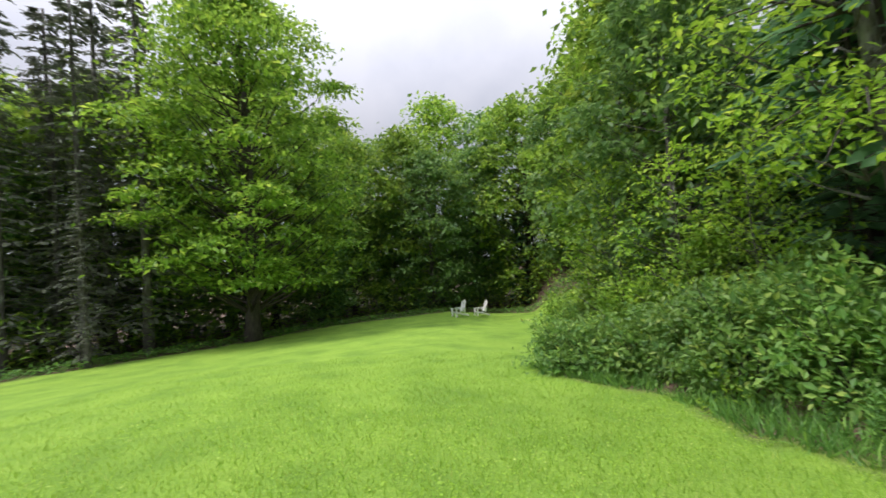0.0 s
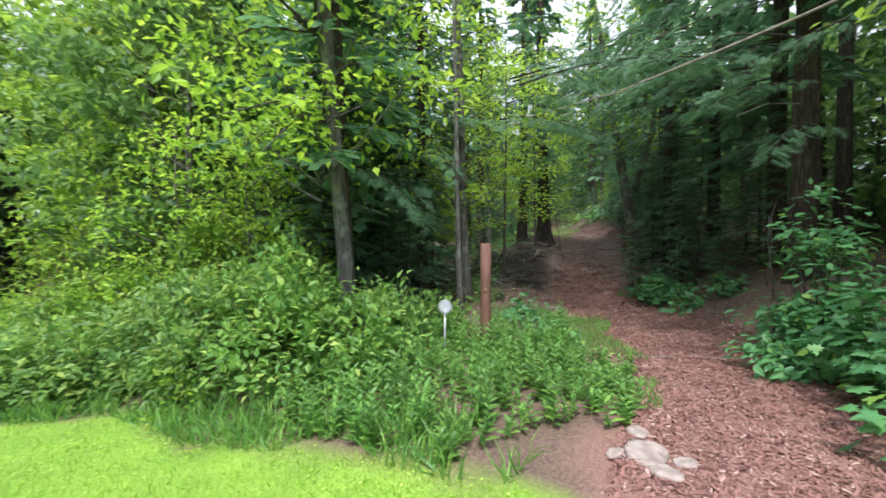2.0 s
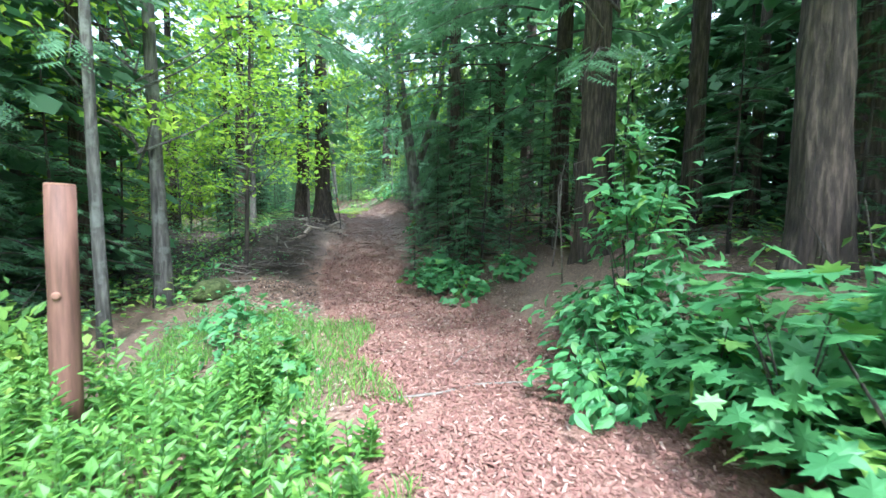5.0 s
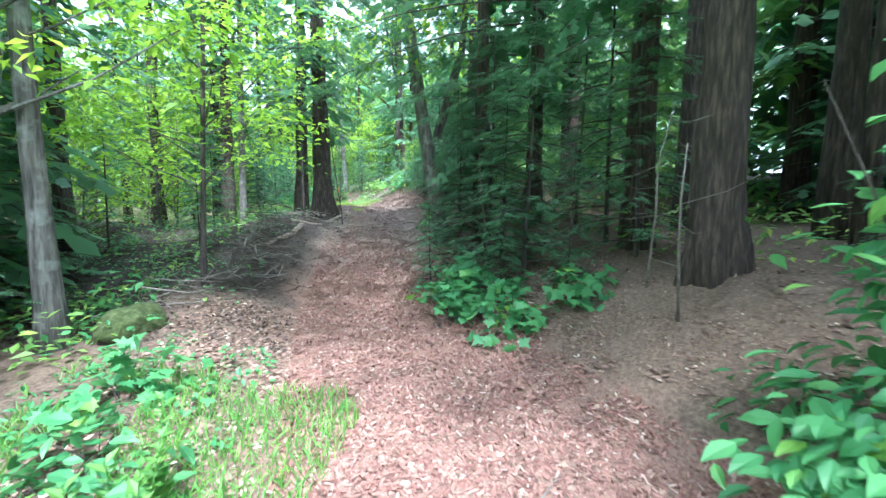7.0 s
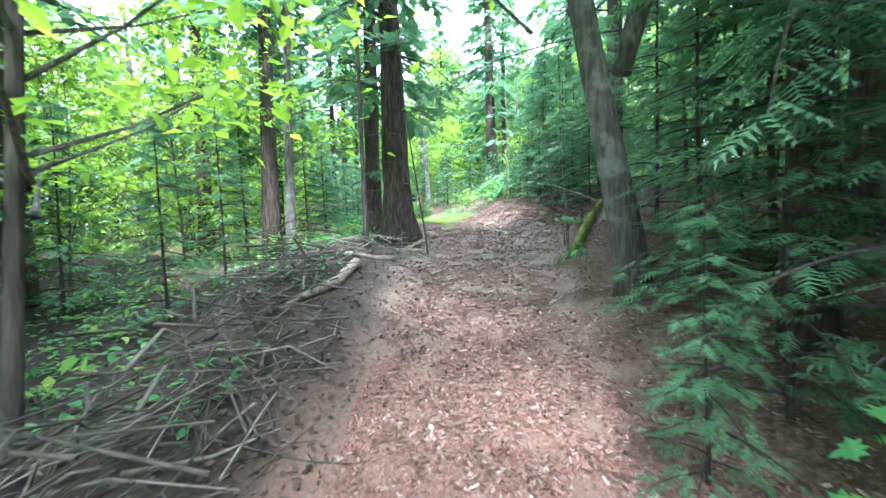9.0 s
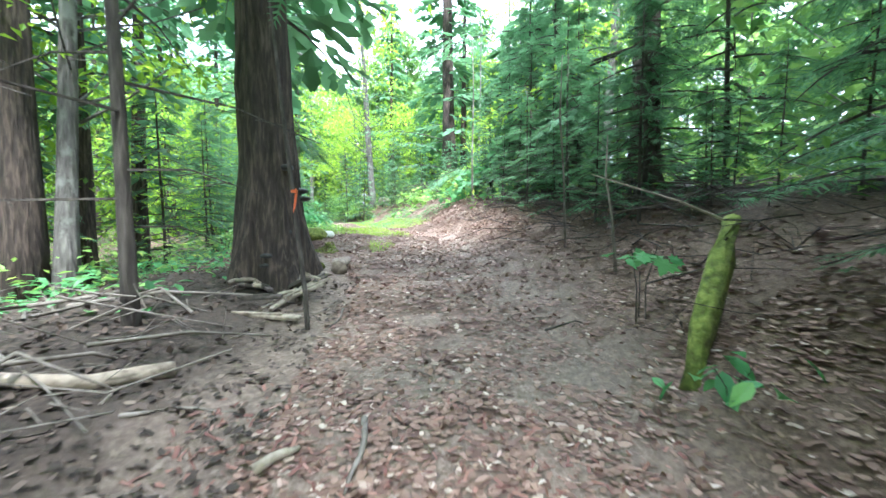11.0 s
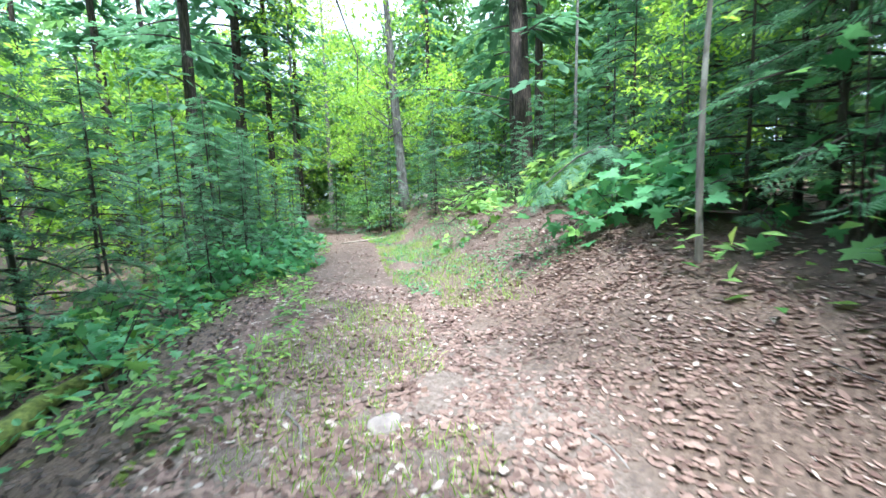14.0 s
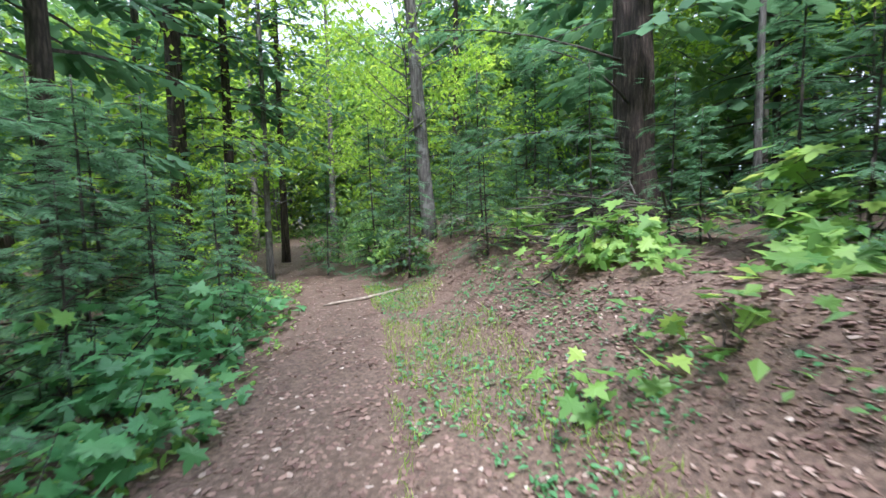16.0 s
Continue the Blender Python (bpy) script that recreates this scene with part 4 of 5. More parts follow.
# weeds and ferns in the clearing by the post
def weed_mesh(H):
    b = Buf()
    lean = rng.normal(size=2) * .12
    tube(b, [(0, 0, -.03), (lean[0] * H, lean[1] * H, H)], [.005, .003], 3, cap=False)
    k = np.arange(int(10 + 18 * H))
    u = (k + 1) / (len(k) + 1)
    a = k * 2.1 + rng.random(len(k))
    pos = np.column_stack([lean[0] * H * u, lean[1] * H * u, H * u])
    dirs = np.column_stack([np.cos(a), np.sin(a), .4 + .5 * u])
    ups = np.column_stack([-.3 * np.cos(a), -.3 * np.sin(a), np.ones(len(k))])
    scatter(b, OVAL, pos, frames(dirs, ups), rng.uniform(.07, .15, len(k)) * (1.15 - .5 * u))
    return b.mesh("weed", WEED)


def weeds():
    kinds = [weed_mesh(h) for h in (.22, .28, .34, .4, .46, .52, .58, .64, .3, .38)]
    w = thing("weed_patch", pose(0, 0, 0), "patch of tall green leafy weeds beside the post", "weeds", kind="stuff")
    count = 0
    while count < 560:
        x, y = rng.uniform(4.2, 9.4), rng.uniform(.9, 5.2)
        h, off = trail(x, y)
        if lawn_depth(x, y) > -.1 or off < 1.05 + .5 * noise.noise(Vector((x, y, 0))) + (.6 if x > 7.6 else 0) or (x < 5.6 and y < 1.5 + .6 * (5.6 - x)) or (x > 8 and y > 3.0):
            continue
        count += 1
        o = part("weed", kinds[count % 10 if off > 1.7 else count % 3], WEED, w)
        o.matrix_basis = pose(x, y, ground(x, y), 0, 0, rng.uniform(0, 360))


weeds()


def low_plants(name, label, mat, template, count, size, pick, box, tall=.1, kind="stuff", lie=.35):
    """Many small leaves or blades over the ground where pick allows them."""
    b = Buf()
    got = []
    have = 0
    for _ in range(14):
        x, y = rng.uniform(box[0], box[1], count), rng.uniform(box[2], box[3], count)
        ok = pick(x, y, trails(x, y)[1], lawns(x, y))
        got.append(np.stack([x[ok], y[ok]], axis=1))
        have += len(got[-1])
        if have >= count:
            break
    xy = np.concatenate(got)[:count]
    n = len(xy)
    pos = np.column_stack([xy, surfaces(xy[:, 0], xy[:, 1]) + rng.uniform(0, tall + 1e-6, n)])
    if template in (BLADE, BLADE_LONG):
        d = rng.normal(size=(n, 3)) * .45 + np.array([0, 0, 1])
        up = rand_dirs(n)
    else:
        d = rand_dirs(n, lie)
        up = rand_dirs(n) * lie + np.array([0, 0, 1])
    scatter(b, template, pos, frames(d, up), size * rng.uniform(.5, 1.3, n))
    o = new(name, b.mesh(name, mat))
    return tagged(o, label, name.split("_")[-1] if "_" in name else name, kind=kind)


low_plants("lawn_grass", "short mown bright green lawn grass", GRASS, BLADE, 90000, .075, lambda x, y, o, d: (d > 0) & (rng.random(len(x)) < 1.5 / (1 + .05 * ((x - .8) ** 2 + (y - 2) ** 2))), (-9, 4.6, -2, 13), .0)
low_plants("lawn_clover", "small clover leaves in the lawn", GRASS, CLOVER, 16000, .028, lambda x, y, o, d: (d > -.1) & (specks(x, y, .5, 3) > -.15), (-5, 4.6, -1, 9), .04)
low_plants("edge_grass", "longer grass and herbs along the lawn's edge", WEED, BLADE_LONG, 4000, .3, lambda x, y, o, d: (d > -.8) & (d < .05) & (o > 1.2) & (specks(x, y, 1.4, 1) > -.1), (1.5, 5.2, 1.6, 13), .0)
low_plants("wood_edge_herbs", "strip of pale green herbs below the trees", WEED, OVAL, 9000, .2, lambda x, y, o, d: (d > -1.6) & (d < .1) & (y > 8), (-24, 9, 9, 34), .35)
low_plants("trail_grass", "tufts of soft green grass beside the trail", WEED, BLADE_LONG, 9000, .14, lambda x, y, o, d: (o > .8 + .4 * specks(x, y, 1, 5)) & (o < 3.2) & (specks(x, y, 1.1, 7) > -.12), (5.6, 10.8, .6, 5.4), .0)
low_plants("ground_herbs", "small leafy herbs among grass beside the trail", LEAF_MAPLE, OVAL_FULL, 1000, .07, lambda x, y, o, d: (o > 1.3) & (o < 3.4) & (specks(x, y, 1.4, 17) > 0), (6.5, 11.5, .6, 6), .14)
low_plants("trail_grass", "sparse low grass on the trail's crown", GRASS, BLADE_LONG, 9000, .09, lambda x, y, o, d: np.where(x > 28, (o > -1.8) & (o < -.5), np.where(x > 25, (o > -.5) & (o < 1.1), np.abs(o) < .5)) & (specks(x, y, .9, 11) > np.where(x < 25, .2, -.2)), (21.5, 36, 5, 15), .0)
low_plants("ground_herbs", "low creeping green herbs along the trail", LEAF_MAPLE, OVAL_FULL, 5000, .052, lambda x, y, o, d: (o > -2.6) & (o < -.6) & (specks(x, y, 1.3, 2) > -.2), (28.5, 37, 7, 15), .06)
low_plants("ground_herbs", "low creeping green herbs along the trail", LEAF_SHRUB, OVAL_FULL, 2600, .09, lambda x, y, o, d: (o > .7) & (o < 2.4) & (specks(x, y, 1, 2) > -.1), (25, 36, 9, 18), .15)
low_plants("leaf_litter", "dry brown fallen leaves on the trail", LITTER, CRISP, 90000, .052, lambda x, y, o, d: ((x > 9.5) | (o > 1.1)) & (o > -2.8) & (o < np.where(x < 13, 2.7, .8 + .7 * ease(20.5, 23.5, x) + .45 * ease(17, 14, x))) & (rng.random(len(x)) < 1.2 - .3 * np.abs(o)), (7, 29, 0, 14), .008, lie=.2)
low_plants("leaf_litter", "dark decaying leaves and bark below the trail", LITTER_DARK, CRISP, 30000, .045, lambda x, y, o, d: (o > np.where((x > 16) & (x < 21), .75, 1.25)) & (o < 7), (11.5, 28, 3, 18), .03)
low_plants("leaf_litter", "dry brown leaves on the bank", LITTER, CRISP, 26000, .04, lambda x, y, o, d: (o < -1.7) & (o > np.where(x > 21, -3.0, -6)) & (rng.random(len(x)) < 1.3 - .2 * np.abs(o)), (9, 30, -6, 8), .005, lie=.16)
low_plants("bank_herbs", "scattered low green herbs below the trail", LEAF_MAPLE, OVAL_FULL, 2600, .11, lambda x, y, o, d: (o > 2.0) & (o < 7) & (specks(x, y, .8, 6) > .05), (11, 28, 3, 18), .25)
low_plants("leaf_litter", "dry brown fallen leaves on the forest floor", LITTER, CRISP, 12000, .045, lambda x, y, o, d: ((o < -1.6) & (x > 29) | (o > 2.6) & (x > 26)) & (rng.random(len(x)) < 1.25 - .2 * np.abs(o)) & (np.abs(o) < 7) & (d < -1), (6, 42, -5, 20), .008, lie=.2)
low_plants("leaf_litter", "dry brown fallen leaves along the narrow trail", LITTER, CRISP, 38000, .046, lambda x, y, o, d: (o > -4.5) & (o < 2.6) & (rng.random(len(x)) < .6 + .2 * np.abs(o)), (28, 38, 6, 19), .006, lie=.16)
low_plants("moss_patch", "yellow-green moss on the trail's edge", MOSS_TUFT, CLOVER, 9000, .03, lambda x, y, o, d: (np.abs(o - 1.35 - .15 * (x - 22)) < .45) & (specks(x, y, 1.6, 21) > .12), (21.0, 25.0, 6.5, 9.5), .02)
low_plants("wood_chips", "reddish bark chips and needles on the trail", MULCH, CHIP, 80000, .058, lambda x, y, o, d: (o > -1.5) & (o < 1.2) & (d < 0) & (rng.random(len(x)) < ease(20, 13, x)), (4, 19, -1.6, 6), .012)
low_plants("far_undergrowth", "dark undergrowth below the trees round the lawn", LEAF_BROAD, OVAL, 18000, .38, lambda x, y, o, d: (d > -8) & (d < -1.6) & ((x < 0) | (y > 14)), (-48, 18, 4, 46), 2.6)
low_plants("forest_undergrowth", "scattered green leaves of low forest plants", LEAF_SHRUB, OVAL, 30000, .13, lambda x, y, o, d: (np.abs(o) > np.where(x > 24, 2.2, 3.0)) & (np.abs(o) < 14) & (d < -3) & (specks(x, y, .5, 4) > -.05), (7, 52, -10, 30), .55)


# ---- things ----
def lathe(profile, sides=20):
    b = Buf()
    v, f = [], []
    for r, z in profile:
        for k in range(sides):
            w = 2 * math.pi * k / sides
            v.append((r * math.cos(w), r * math.sin(w), z))
    for i in range(len(profile) - 1):
        for k in range(sides):
            j = (k + 1) % sides
            f.append((i * sides + k, i * sides + j, (i + 1) * sides + j, (i + 1) * sides + k))
    f.append(tuple(range(sides - 1, -1, -1)))
    f.append(tuple((len(profile) - 1) * sides + k for k in range(sides)))
    b.add(v, f)
    return b


def box_buf(parts):
    """Rounded-off boards: (centre, size, turn about x in degrees)."""
    b = Buf()
    for c, s, rx, rz in parts:
        bm = bmesh.new()
        bmesh.ops.create_cube(bm, size=1, matrix=pose(*c, rx, 0, rz) @ Matrix.Diagonal((*s, 1)))
        bmesh.ops.bevel(bm, geom=bm.edges[:], offset=min(s) * .22, segments=1, affect="EDGES")
        bm.verts.ensure_lookup_table()
        b.add([tuple(v.co) for v in bm.verts], [[v.index for v in f.verts] for f in bm.faces])
        bm.free()
    return b


def rock(name, x, y, size, label, mat, sink=.3, seed=1.0, turn=0, cap=None):
    bm = bmesh.new()
    bmesh.ops.create_icosphere(bm, subdivisions=3, radius=1)
    for v in bm.verts:
        k = 1 + .28 * noise.noise(v.co * 1.4 + Vector((seed, 0, 0))) + .1 * noise.noise(v.co * 4 + Vector((0, seed, 0)))
        v.co = Vector((v.co.x * size[0], v.co.y * size[1], v.co.z * size[2])) * k
    me = bpy.data.meshes.new(name)
    bm.to_mesh(me)
    bm.free()
    me.shade_smooth()
    me.materials.append(mat)
    o = new(name, me)
    o.matrix_basis = pose(x, y, ground(x, y) + size[2] * (1 - 2 * sink), 0, 0, turn)
    return tagged(o, label, "rock", "rocks")


post = thing("post", pose(7.45, 3.45, ground(7.45, 3.45), .5, .8, 0), "round brown-stained wooden trail post among weeds", "post")
part("shaft", lathe([(.088, -.3), (.09, .3), (.087, .85), (.083, 1.0), (.086, 1.15), (.084, 1.76)]), POST_WOOD, post, smooth_faces=True)
part("end_cap", lathe([(.083, 1.761), (.08, 1.775)]), POST_CUT, post)
part("knot", lathe([(.03, 0), (.022, .012), (.01, .016)], 10), POST_CUT, post, "pale knot on the post").matrix_basis = pose(-.078, -.035, 1.02, 90, 0, -65)

marker = thing("marker_sign", pose(6.76, 3.8, -.63, 2, 0, 0), "small round pale sign on a thin metal stake", "sign")
part("stake", lathe([(.017, -.2), (.017, .78)], 10), GREY_METAL, marker, smooth_faces=True)
part("plate", lathe([(.105, -.008), (.112, 0), (.105, .008)], 24), GREY_METAL, marker).matrix_basis = pose(0, 0, .84, 90, 0, -52)
part("face", lathe([(.082, -.006), (.08, .006)], 24), SIGN_FACE, marker, "pale round sign face").matrix_basis = pose(-.008, -.006, .84, 90, 0, -52)
part("bracket", box_buf([((0, 0, .76), (.13, .03, .05), 0, 38)]), SIGN_FACE, marker)


def adirondack(m, label):
    c = thing("garden_chair", m, label, "chair", "garden chairs")
    for i in range(5):
        x = -.22 + .11 * i
        part("back_slat", box_buf([((x, .36, .66 + .03 * (2 - abs(i - 2))), (.095, .02, .72 + .06 * (2 - abs(i - 2))), -22, 0)]), WHITE_PAINT, c)
    for i in range(5):
        part("seat_slat", box_buf([((0, -.3 + .12 * i, .36 - .035 * i), (.54, .1, .022), -12, 0)]), WHITE_PAINT, c)
    for s in (-1, 1):
        part("arm", box_buf([((s * .34, -.05, .56), (.13, .75, .025), 0, 0)]), WHITE_PAINT, c)
        part("front_leg", box_buf([((s * .3, -.34, .27), (.025, .12, .56), 0, 0)]), WHITE_PAINT, c)
        part("back_leg", box_buf([((s * .27, .12, .19), (.025, 1.0, .12), -17, 0)]), WHITE_PAINT, c)
        part("arm_brace", box_buf([((s * .29, .3, .42), (.03, .08, .3), 0, 0)]), WHITE_PAINT, c)
    part("cross_rail", box_buf([((0, .36, .5), (.62, .03, .08), -22, 0)]), WHITE_PAINT, c)
    return c


adirondack(pose(.75, 27.6, ground(.75, 27.6) + .01, 0, 0, -62), "white slatted wooden garden chair on the lawn")
adirondack(pose(2.35, 29.3, ground(2.35, 29.3) + .01, 0, 0, -75), "white slatted wooden garden chair on the lawn")

for _i, (_x, _y, _a, _b, _h) in enumerate(((5.3, .78, .23, .16, .035), (5.62, .9, .13, .09, .03), (5.05, .62, .13, .1, .03), (5.3, .5, .11, .08, .025), (5.15, 1.0, .1, .07, .025), (3.95, 1.35, .09, .07, .05))):
    rock("flat_stone", _x, _y, (_a, _b, _h), "flat pale reddish stone set in the soil", STONE, .3, _i * 3.1, _i * 40)
rock("mossy_rock", 11.75, 5.5, (.42, .3, .22), "dark boulder covered in moss beside the trail", MOSS_DARK, .3, 5.0)
rock("mossy_rock", 23.6, 8.42, (.26, .18, .13), "small rock with yellow-green moss and white lichen", MOSS, .25, 8.0, 30)
rock("lichen_patch", 23.8, 8.3, (.15, .11, .09), "white lichen-covered stone beside a mossy one", plain("lichen", [(.3, (.4, .42, .36)), (.7, (.68, .7, .62))], 25, .95, .6, .01), .25, 2.0)
rock("mossy_rock", 22.1, 7.9, (.3, .17, .08), "small rock with yellow-green moss beside the trail", MOSS, .25, 3.0)
rock("pale_rock", 39.1, 13.35, (.5, .32, .3), "pale sandy rock at the foot of a tree", STONE, .25, 4.0)
rock("flat_stone", 25.7, 8.1, (.12, .1, .04), "small flat stone in the trail", STONE, .3, 9.0)


def log(name, pts, radii, mat, label, category="log", group="fallen wood", sides=9):
    x, y, z = pts[0]
    o = thing(name, pose(x, y, z), label, category, group)
    b = Buf()
    tube(b, [(p[0] - x, p[1] - y, p[2] - z) for p in pts], radii, sides, rough=.35)
    part("wood", b, mat, o, smooth_faces=True)
    return o


def lying(name, x, y, length, turn, r, mat, label, rise=0.0, bend=.1):
    """A stick or log that follows the ground."""
    pts = []
    for k in np.linspace(0, 1, 6):
        a = radians(turn) + bend * math.sin(k * 5)
        px, py = x + math.cos(a) * length * k, y + math.sin(a) * length * k
        pts.append((px, py, ground(px, py) + r * .7 + rise * k))
    return log(name, pts, [r, r * .95, r * .85, r * .75, r * .6, r * .35], mat, label, sides=7)


log("mossy_log", [(19.15, 3.5, ground(19.15, 3.5) - .02), (19.45, 3.35, ground(19.45, 3.35) + .12), (19.75, 3.15, 1.12), (20.0, 3.0, 1.36)], [.05, .07, .075, .06], MOSS, "leaning rotten log thick with green moss")
log("broken_branch", [(20.0, 3.0, 1.34), (20.1, 3.3, 1.5), (20.4, 3.9, 1.75)], [.011, .009, .004], DEADWOOD, "bare broken branch leaning on a mossy log", "branch")
lying("log", 18.6, 6.34, .9, 150, .05, DEADWOOD, "pale barkless log lying beside the trail")
lying("log", 17.6, 6.4, 1.6, 186, .08, DEADWOOD, "pale barkless log lying beside the trail")
lying("log", 24.9, 10.7, 2.0, 32, .1, MOSS, "mossy log lying at the trail's edge")
lying("log", 23.7, 8.75, .8, 50, .08, DEADWOOD, "split rotten log at the trail's edge")
lying("log", 21.3, 7.0, .7, 40, .07, MOSS, "split rotten log with moss at the trail's edge")
for _i in range(16):
    _x, _y = 19.75 + 1.5 * rng.random() - .1, 6.5 + .7 * rng.random()
    _y += .25 * (_x - 20.2)
    _sl = thing("wood_splinter", pose(_x, _y, ground(_x, _y) + rng.uniform(.02, .1), rng.normal() * 14, rng.normal() * 9, 30 + rng.normal() * 45), "splintered slab of rotten wood at the hemlock's foot", "dead wood", "rotten slabs")
    _l, _w = rng.uniform(.25, .75), rng.uniform(.04, .11)
    part("board", box_buf([((0, 0, 0), (_l, _w, .035), 0, 0), ((_l * .18, _w * .22, .02), (_l * .8, _w * .5, .03), 6, 4)]), DEADWOOD if _i % 3 else TWIG_DARK, _sl)
_stump = thing("stump", pose(21.4, 7.5, ground(21.4, 7.5), 8, 5, 0), "jagged splintered stump of rotten brown wood", "stump")
_b = Buf()
_ring = [(math.cos(_k * .524), math.sin(_k * .524)) for _k in range(12)]
_tops = [.3, .16, .34, .2, .12, .24, .1, .15, .08, .2, .27, .13]
_b.add([(c * .13, s * .11, -.05) for c, s in _ring] + [(c * .1, s * .085, h) for (c, s), h in zip(_ring, _tops)] + [(c * .07, s * .06, h * .85) for (c, s), h in zip(_ring, _tops)] + [(c * .06, s * .05, .03) for c, s in _ring], [(r * 12 + k, r * 12 + (k + 1) % 12, r * 12 + 12 + (k + 1) % 12, r * 12 + 12 + k) for r in range(3) for k in range(12)] + [tuple(range(36, 48))])
part("wood", _b, DEADWOOD, _stump)
lying("stick", 8.35, 1.3, 2.0, -62, .014, TWIG_GREY, "long thin pale stick lying across the trail")
lying("stick", 9.3, .9, 1.2, -20, .009, TWIG_GREY, "thin pale stick lying on the trail")
lying("stick", 13.6, 3.0, .35, 40, .016, TWIG_GREY, "short grey stick on the trail")
lying("stick", 18.6, 5.15, .45, 200, .016, TWIG_GREY, "forked grey stick on the trail")
lying("stick", 17.7, 3.65, .75, -40, .018, DEADWOOD, "curved pale stick on the trail")
lying("wood_chip", 18.15, 5.45, .2, -30, .028, DEADWOOD, "flat pale splinter of wood on the trail")
lying("stick", 35.6, 13.18, 1.65, 158, .04, DEADWOOD, "pale fallen branch across the trail")
for _i in range(14):
    _x = rng.uniform(9, 30)
    _y0 = min(TRAIL, key=lambda p: abs(p[0] - _x))[1]
    lying("stick", _x, _y0 + rng.uniform(-1.6, 1.6), rng.uniform(.25, .7), rng.uniform(0, 360), rng.uniform(.006, .012), TWIG_GREY, "thin grey twig fallen on the trail")


def brush_pile(x, y, length, turn, count, label, high=.5, wide=.9, mat=None, thick=1.0):
    t = thing("brush_pile", pose(x, y, ground(x, y), 0, 0, turn), label, "brush pile", kind="")
    ca, sa = math.cos(radians(turn)), math.sin(radians(turn))
    z0 = ground(x, y)
    for i in range(count):
        b = Buf()
        u, w = rng.uniform(-.5, .5) * length, rng.normal() * wide * .4
        a = rng.normal() * 1.1
        L = rng.uniform(.4, 1.3)
        gx, gy = x + ca * u - sa * w, y + sa * u + ca * w
        h = ground(gx, gy) - z0 + rng.random() * high * math.exp(-(w / wide) ** 2 * 2)
        p0 = np.array([u, w, h + .03])
        d = np.array([math.cos(a), math.sin(a), rng.normal() * .16])
        r = rng.uniform(.004, .016) * thick
        k1 = rng.normal(size=3) * .08
        tube(b, [p0 - d * L / 2, p0 + k1, p0 + d * L / 2], [r, r * .8, r * .3], 5, cap=False)
        for s in range(2):
            q = p0 + d * L * rng.uniform(-.1, .3)
            e = d * .25 + rng.normal(size=3) * .2
            tube(b, [q, q + e * L * .5], [r * .4, .002], 4, cap=False)
        part("stick", b, mat or TWIG_GREY, t, smooth_faces=True)


brush_pile(15.2, 6.1, 4.4, 22, 210, "tangled pile of dead grey branches beside the trail", .7, .7, TWIG_DARK, .9)
brush_pile(15.0, 5.9, 3.6, 24, 40, "pale broken sticks on top of a brush pile", .7, .7)
brush_pile(13.2, 5.9, 1.8, 30, 24, "loose dead grey branches at the trail's edge", .3)
brush_pile(34.8, 9.9, 3.2, 30, 130, "heap of dead branches below a big hemlock", .8, 1.3, TWIG_DARK, 1.3)
brush_pile(26.4, 4.6, 3.5, 25, 70, "dry bare twigs on the bank", .7, 1.2, BARK_DARK, .55)
brush_pile(22.6, 3.4, 3.0, 20, 60, "dry bare twigs on the bank", .6, 1.0, BARK_DARK, .55)
brush_pile(24.2, 4.4, 4.0, 25, 90, "dry bare twigs on the bank", .9, 1.3, BARK_DARK, .55)
brush_pile(29.0, 5.6, 3.0, 30, 60, "dry bare twigs on the bank", .7, 1.2, BARK_DARK, .55)
brush_pile(20.6, 3.0, 2.4, 20, 50, "dry bare twigs on the bank", .6, 1.0, BARK_DARK, .55)
brush_pile(18.2, 6.9, 1.8, 20, 30, "broken branches beside the big hemlock", .25)

lying("log", 21.3, 6.72, .72, 24, .1, DEADWOOD, "split pale rotten log beside the big hemlock")
log("hanging_branch", [(31.85, 16.7, 8.3), (31.0, 14.2, 8.0), (30.4, 12.2, 7.2), (30.6, 11.4, 6.2), (30.85, 11.15, 5.2), (30.8, 11.15, 4.5)], [.05, .04, .03, .022, .014, .006], BARK_DARK, "dark crooked branch hanging above the trail", "branch")
log("dead_branch", [(9.5, -2.6, 4.85), (9.02, -1.82, 4.51), (8.63, -1.19, 4.24), (7.88, -.41, 3.76), (7.71, .45, 3.49), (7.6, 1.48, 3.22), (7.46, 2.48, 3.08)], [.03, .026, .023, .02, .015, .01, .004], TWIG_GREY, "long bare pale dead branch above the trail", "branch")
log("dead_branch", [(12.1, -1.0, 3.6), (10.6, -.8, 3.4), (9.4, -.3, 3.2), (8.6, .1, 2.9)], [.016, .012, .008, .003], TWIG_GREY, "long bare pale dead branch above the trail", "branch")

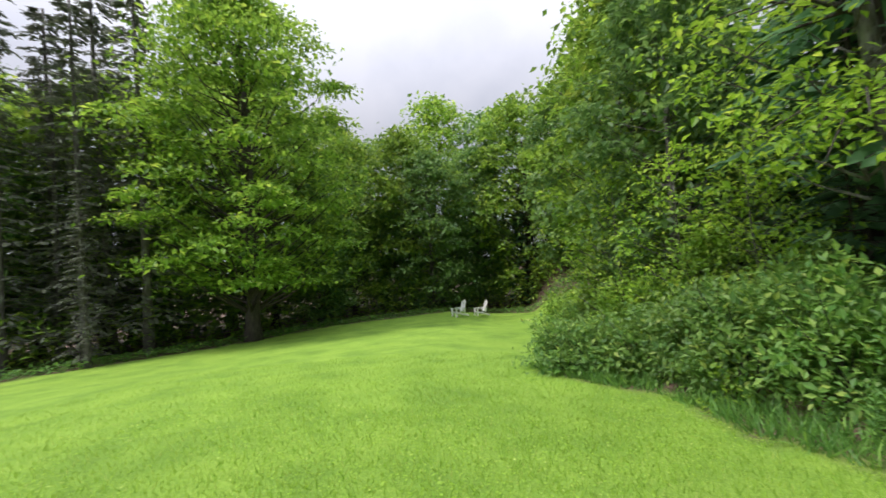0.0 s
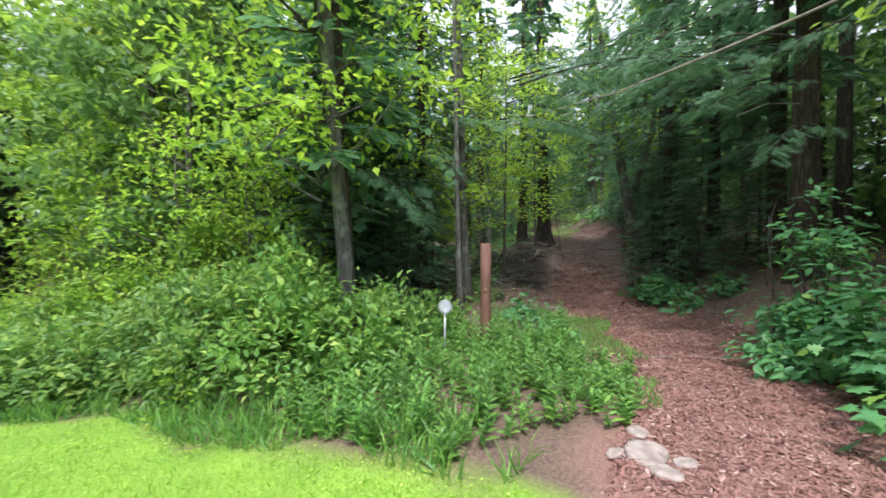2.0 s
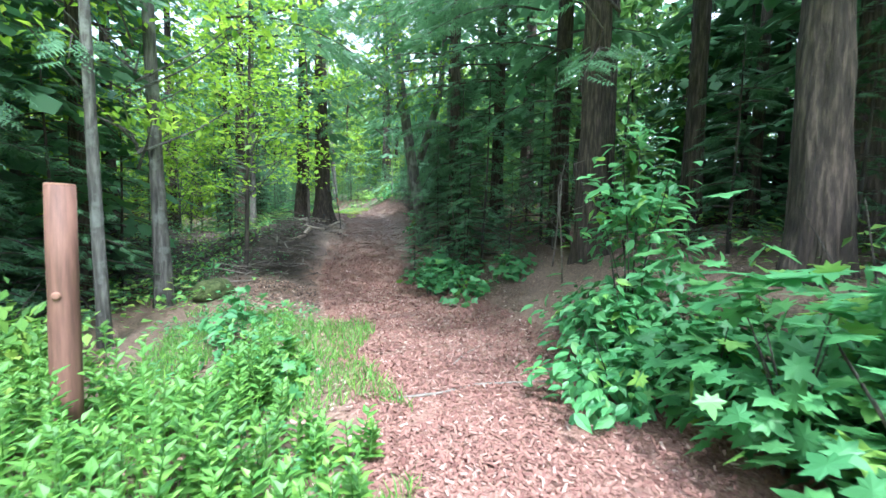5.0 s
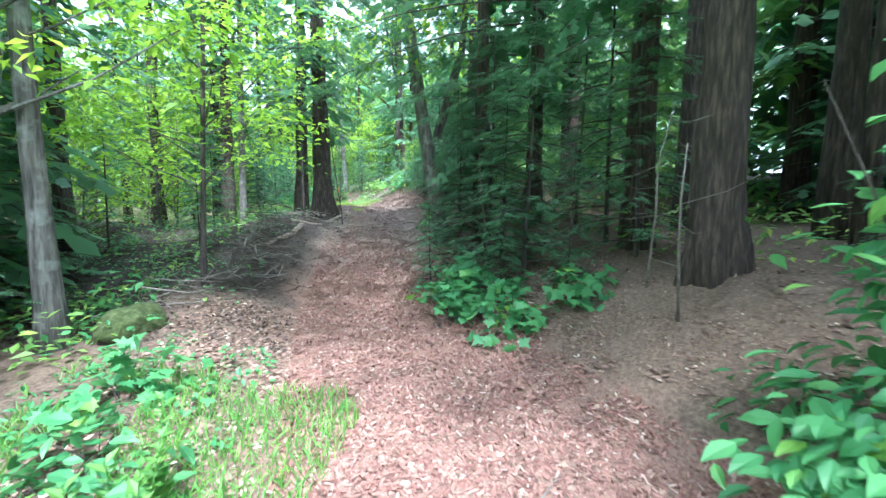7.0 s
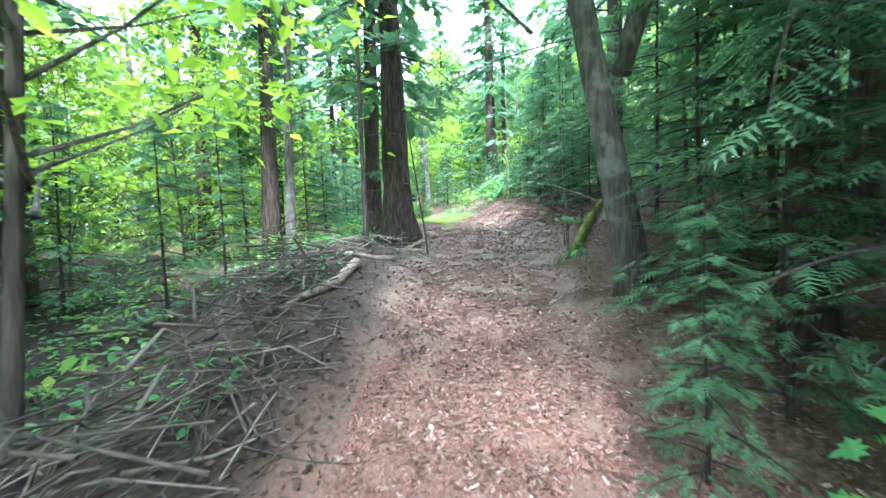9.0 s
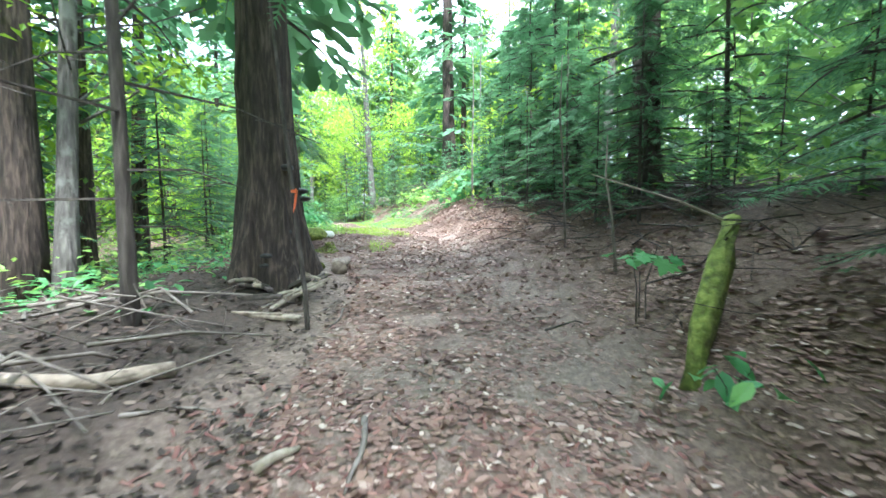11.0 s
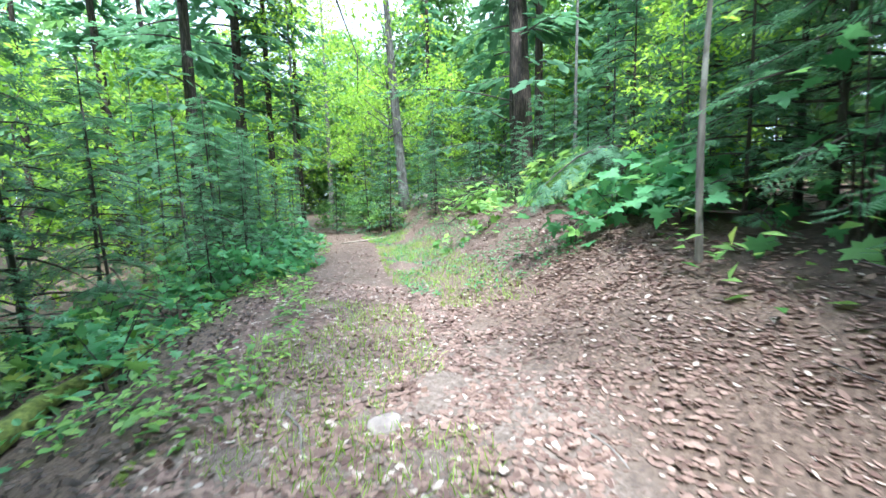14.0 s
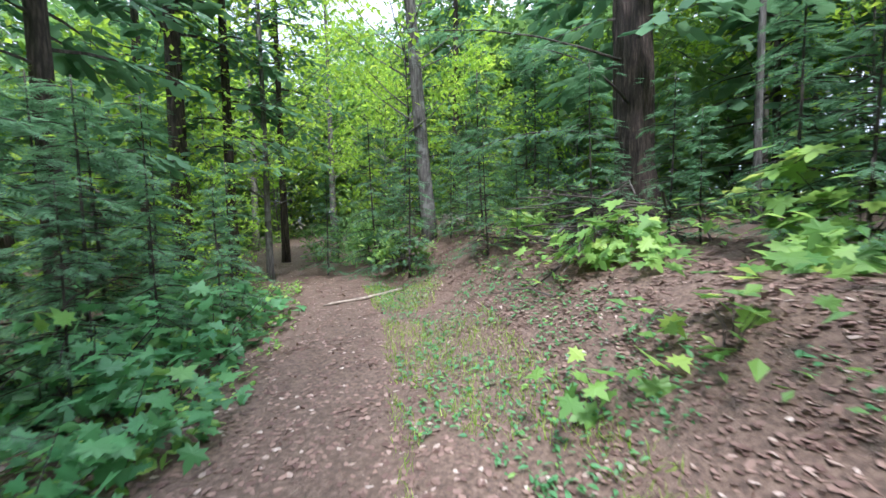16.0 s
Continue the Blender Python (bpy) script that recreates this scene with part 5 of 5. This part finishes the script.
# bare hanging twigs beside the trail
for _x, _y, _z, _e in ((12.4, -.55, 0, (.05, -.2, 2.0)), (11.6, -.6, 0, (-.2, .1, 1.6)), (22.3, 4.0, 0, (-.4, .1, 2.3)), (14.6, 1.3, 0, (-.2, .2, 2.2)), (12.0, -1.1, 0, (.1, .1, 2.4)), (20.9, 3.6, 0, (.05, .1, 1.3)), (25.2, 4.2, 0, (.2, .5, 2.2))):
    _g = ground(_x, _y)
    _o = log("dead_sapling", [(_x, _y, _g - .05), (_x + _e[0] * .3 + .05, _y + _e[1] * .4, _g + _e[2] * .4), (_x + _e[0] * .8, _y + _e[1] * .6 + .05, _g + _e[2] * .7), (_x + _e[0], _y + _e[1], _g + _e[2])], [.016, .013, .01, .005], TWIG_GREY, "thin bare dead sapling beside the trail", "sapling", "dead saplings", 6)
    for _k in range(4):
        _b = Buf()
        _p = np.array([_e[0] * .3 + .05, _e[1] * .4, _e[2] * (.35 + .12 * _k)])
        _d = rng.normal(size=3) * np.array([.25, .25, .12])
        tube(_b, [_p, _p + _d, _p + _d * 1.7 + np.array([0, 0, .06])], [.006, .004, .002], 4, cap=False)
        part("twig", _b, TWIG_GREY, _o)

# shelf fungus and ribbon on the big hemlock
for _dx, _dy, _z, _s in ((.18, -.24, 1.02, .11), (.19, -.25, .93, .12), (-.1, -.28, 1.25, .075), (-.13, -.29, .55, .07), (-.3, -.16, .3, .1), (-.32, -.14, .2, .09)):
    _f = thing("shelf_fungus", pose(20.8 + _dx, 7.3 + _dy, ground(20.8, 7.3) + _z, 0, 0, -55), "black bracket fungus on the hemlock's trunk", "fungus", "bracket fungi")
    part("bracket", lathe([(_s * .5, -.03), (_s * .95, -.012), (_s, .01), (_s * .8, .028), (_s * .3, .038)], 16), FUNGUS, _f, smooth_faces=True)
_r = thing("trail_ribbon", pose(19.735, 6.29, 1.6), "orange marking ribbon tied to a thin sapling", "ribbon")
part("knot", lathe([(.02, -.012), (.023, 0), (.02, .012)], 10), RIBBON, _r)
for _w in (-.022, -.008):
    part("tail", box_buf([((_w, -.024, -.1 - _w), (.014, .003, .2), 8, 20 + 900 * _w)]), RIBBON, _r)
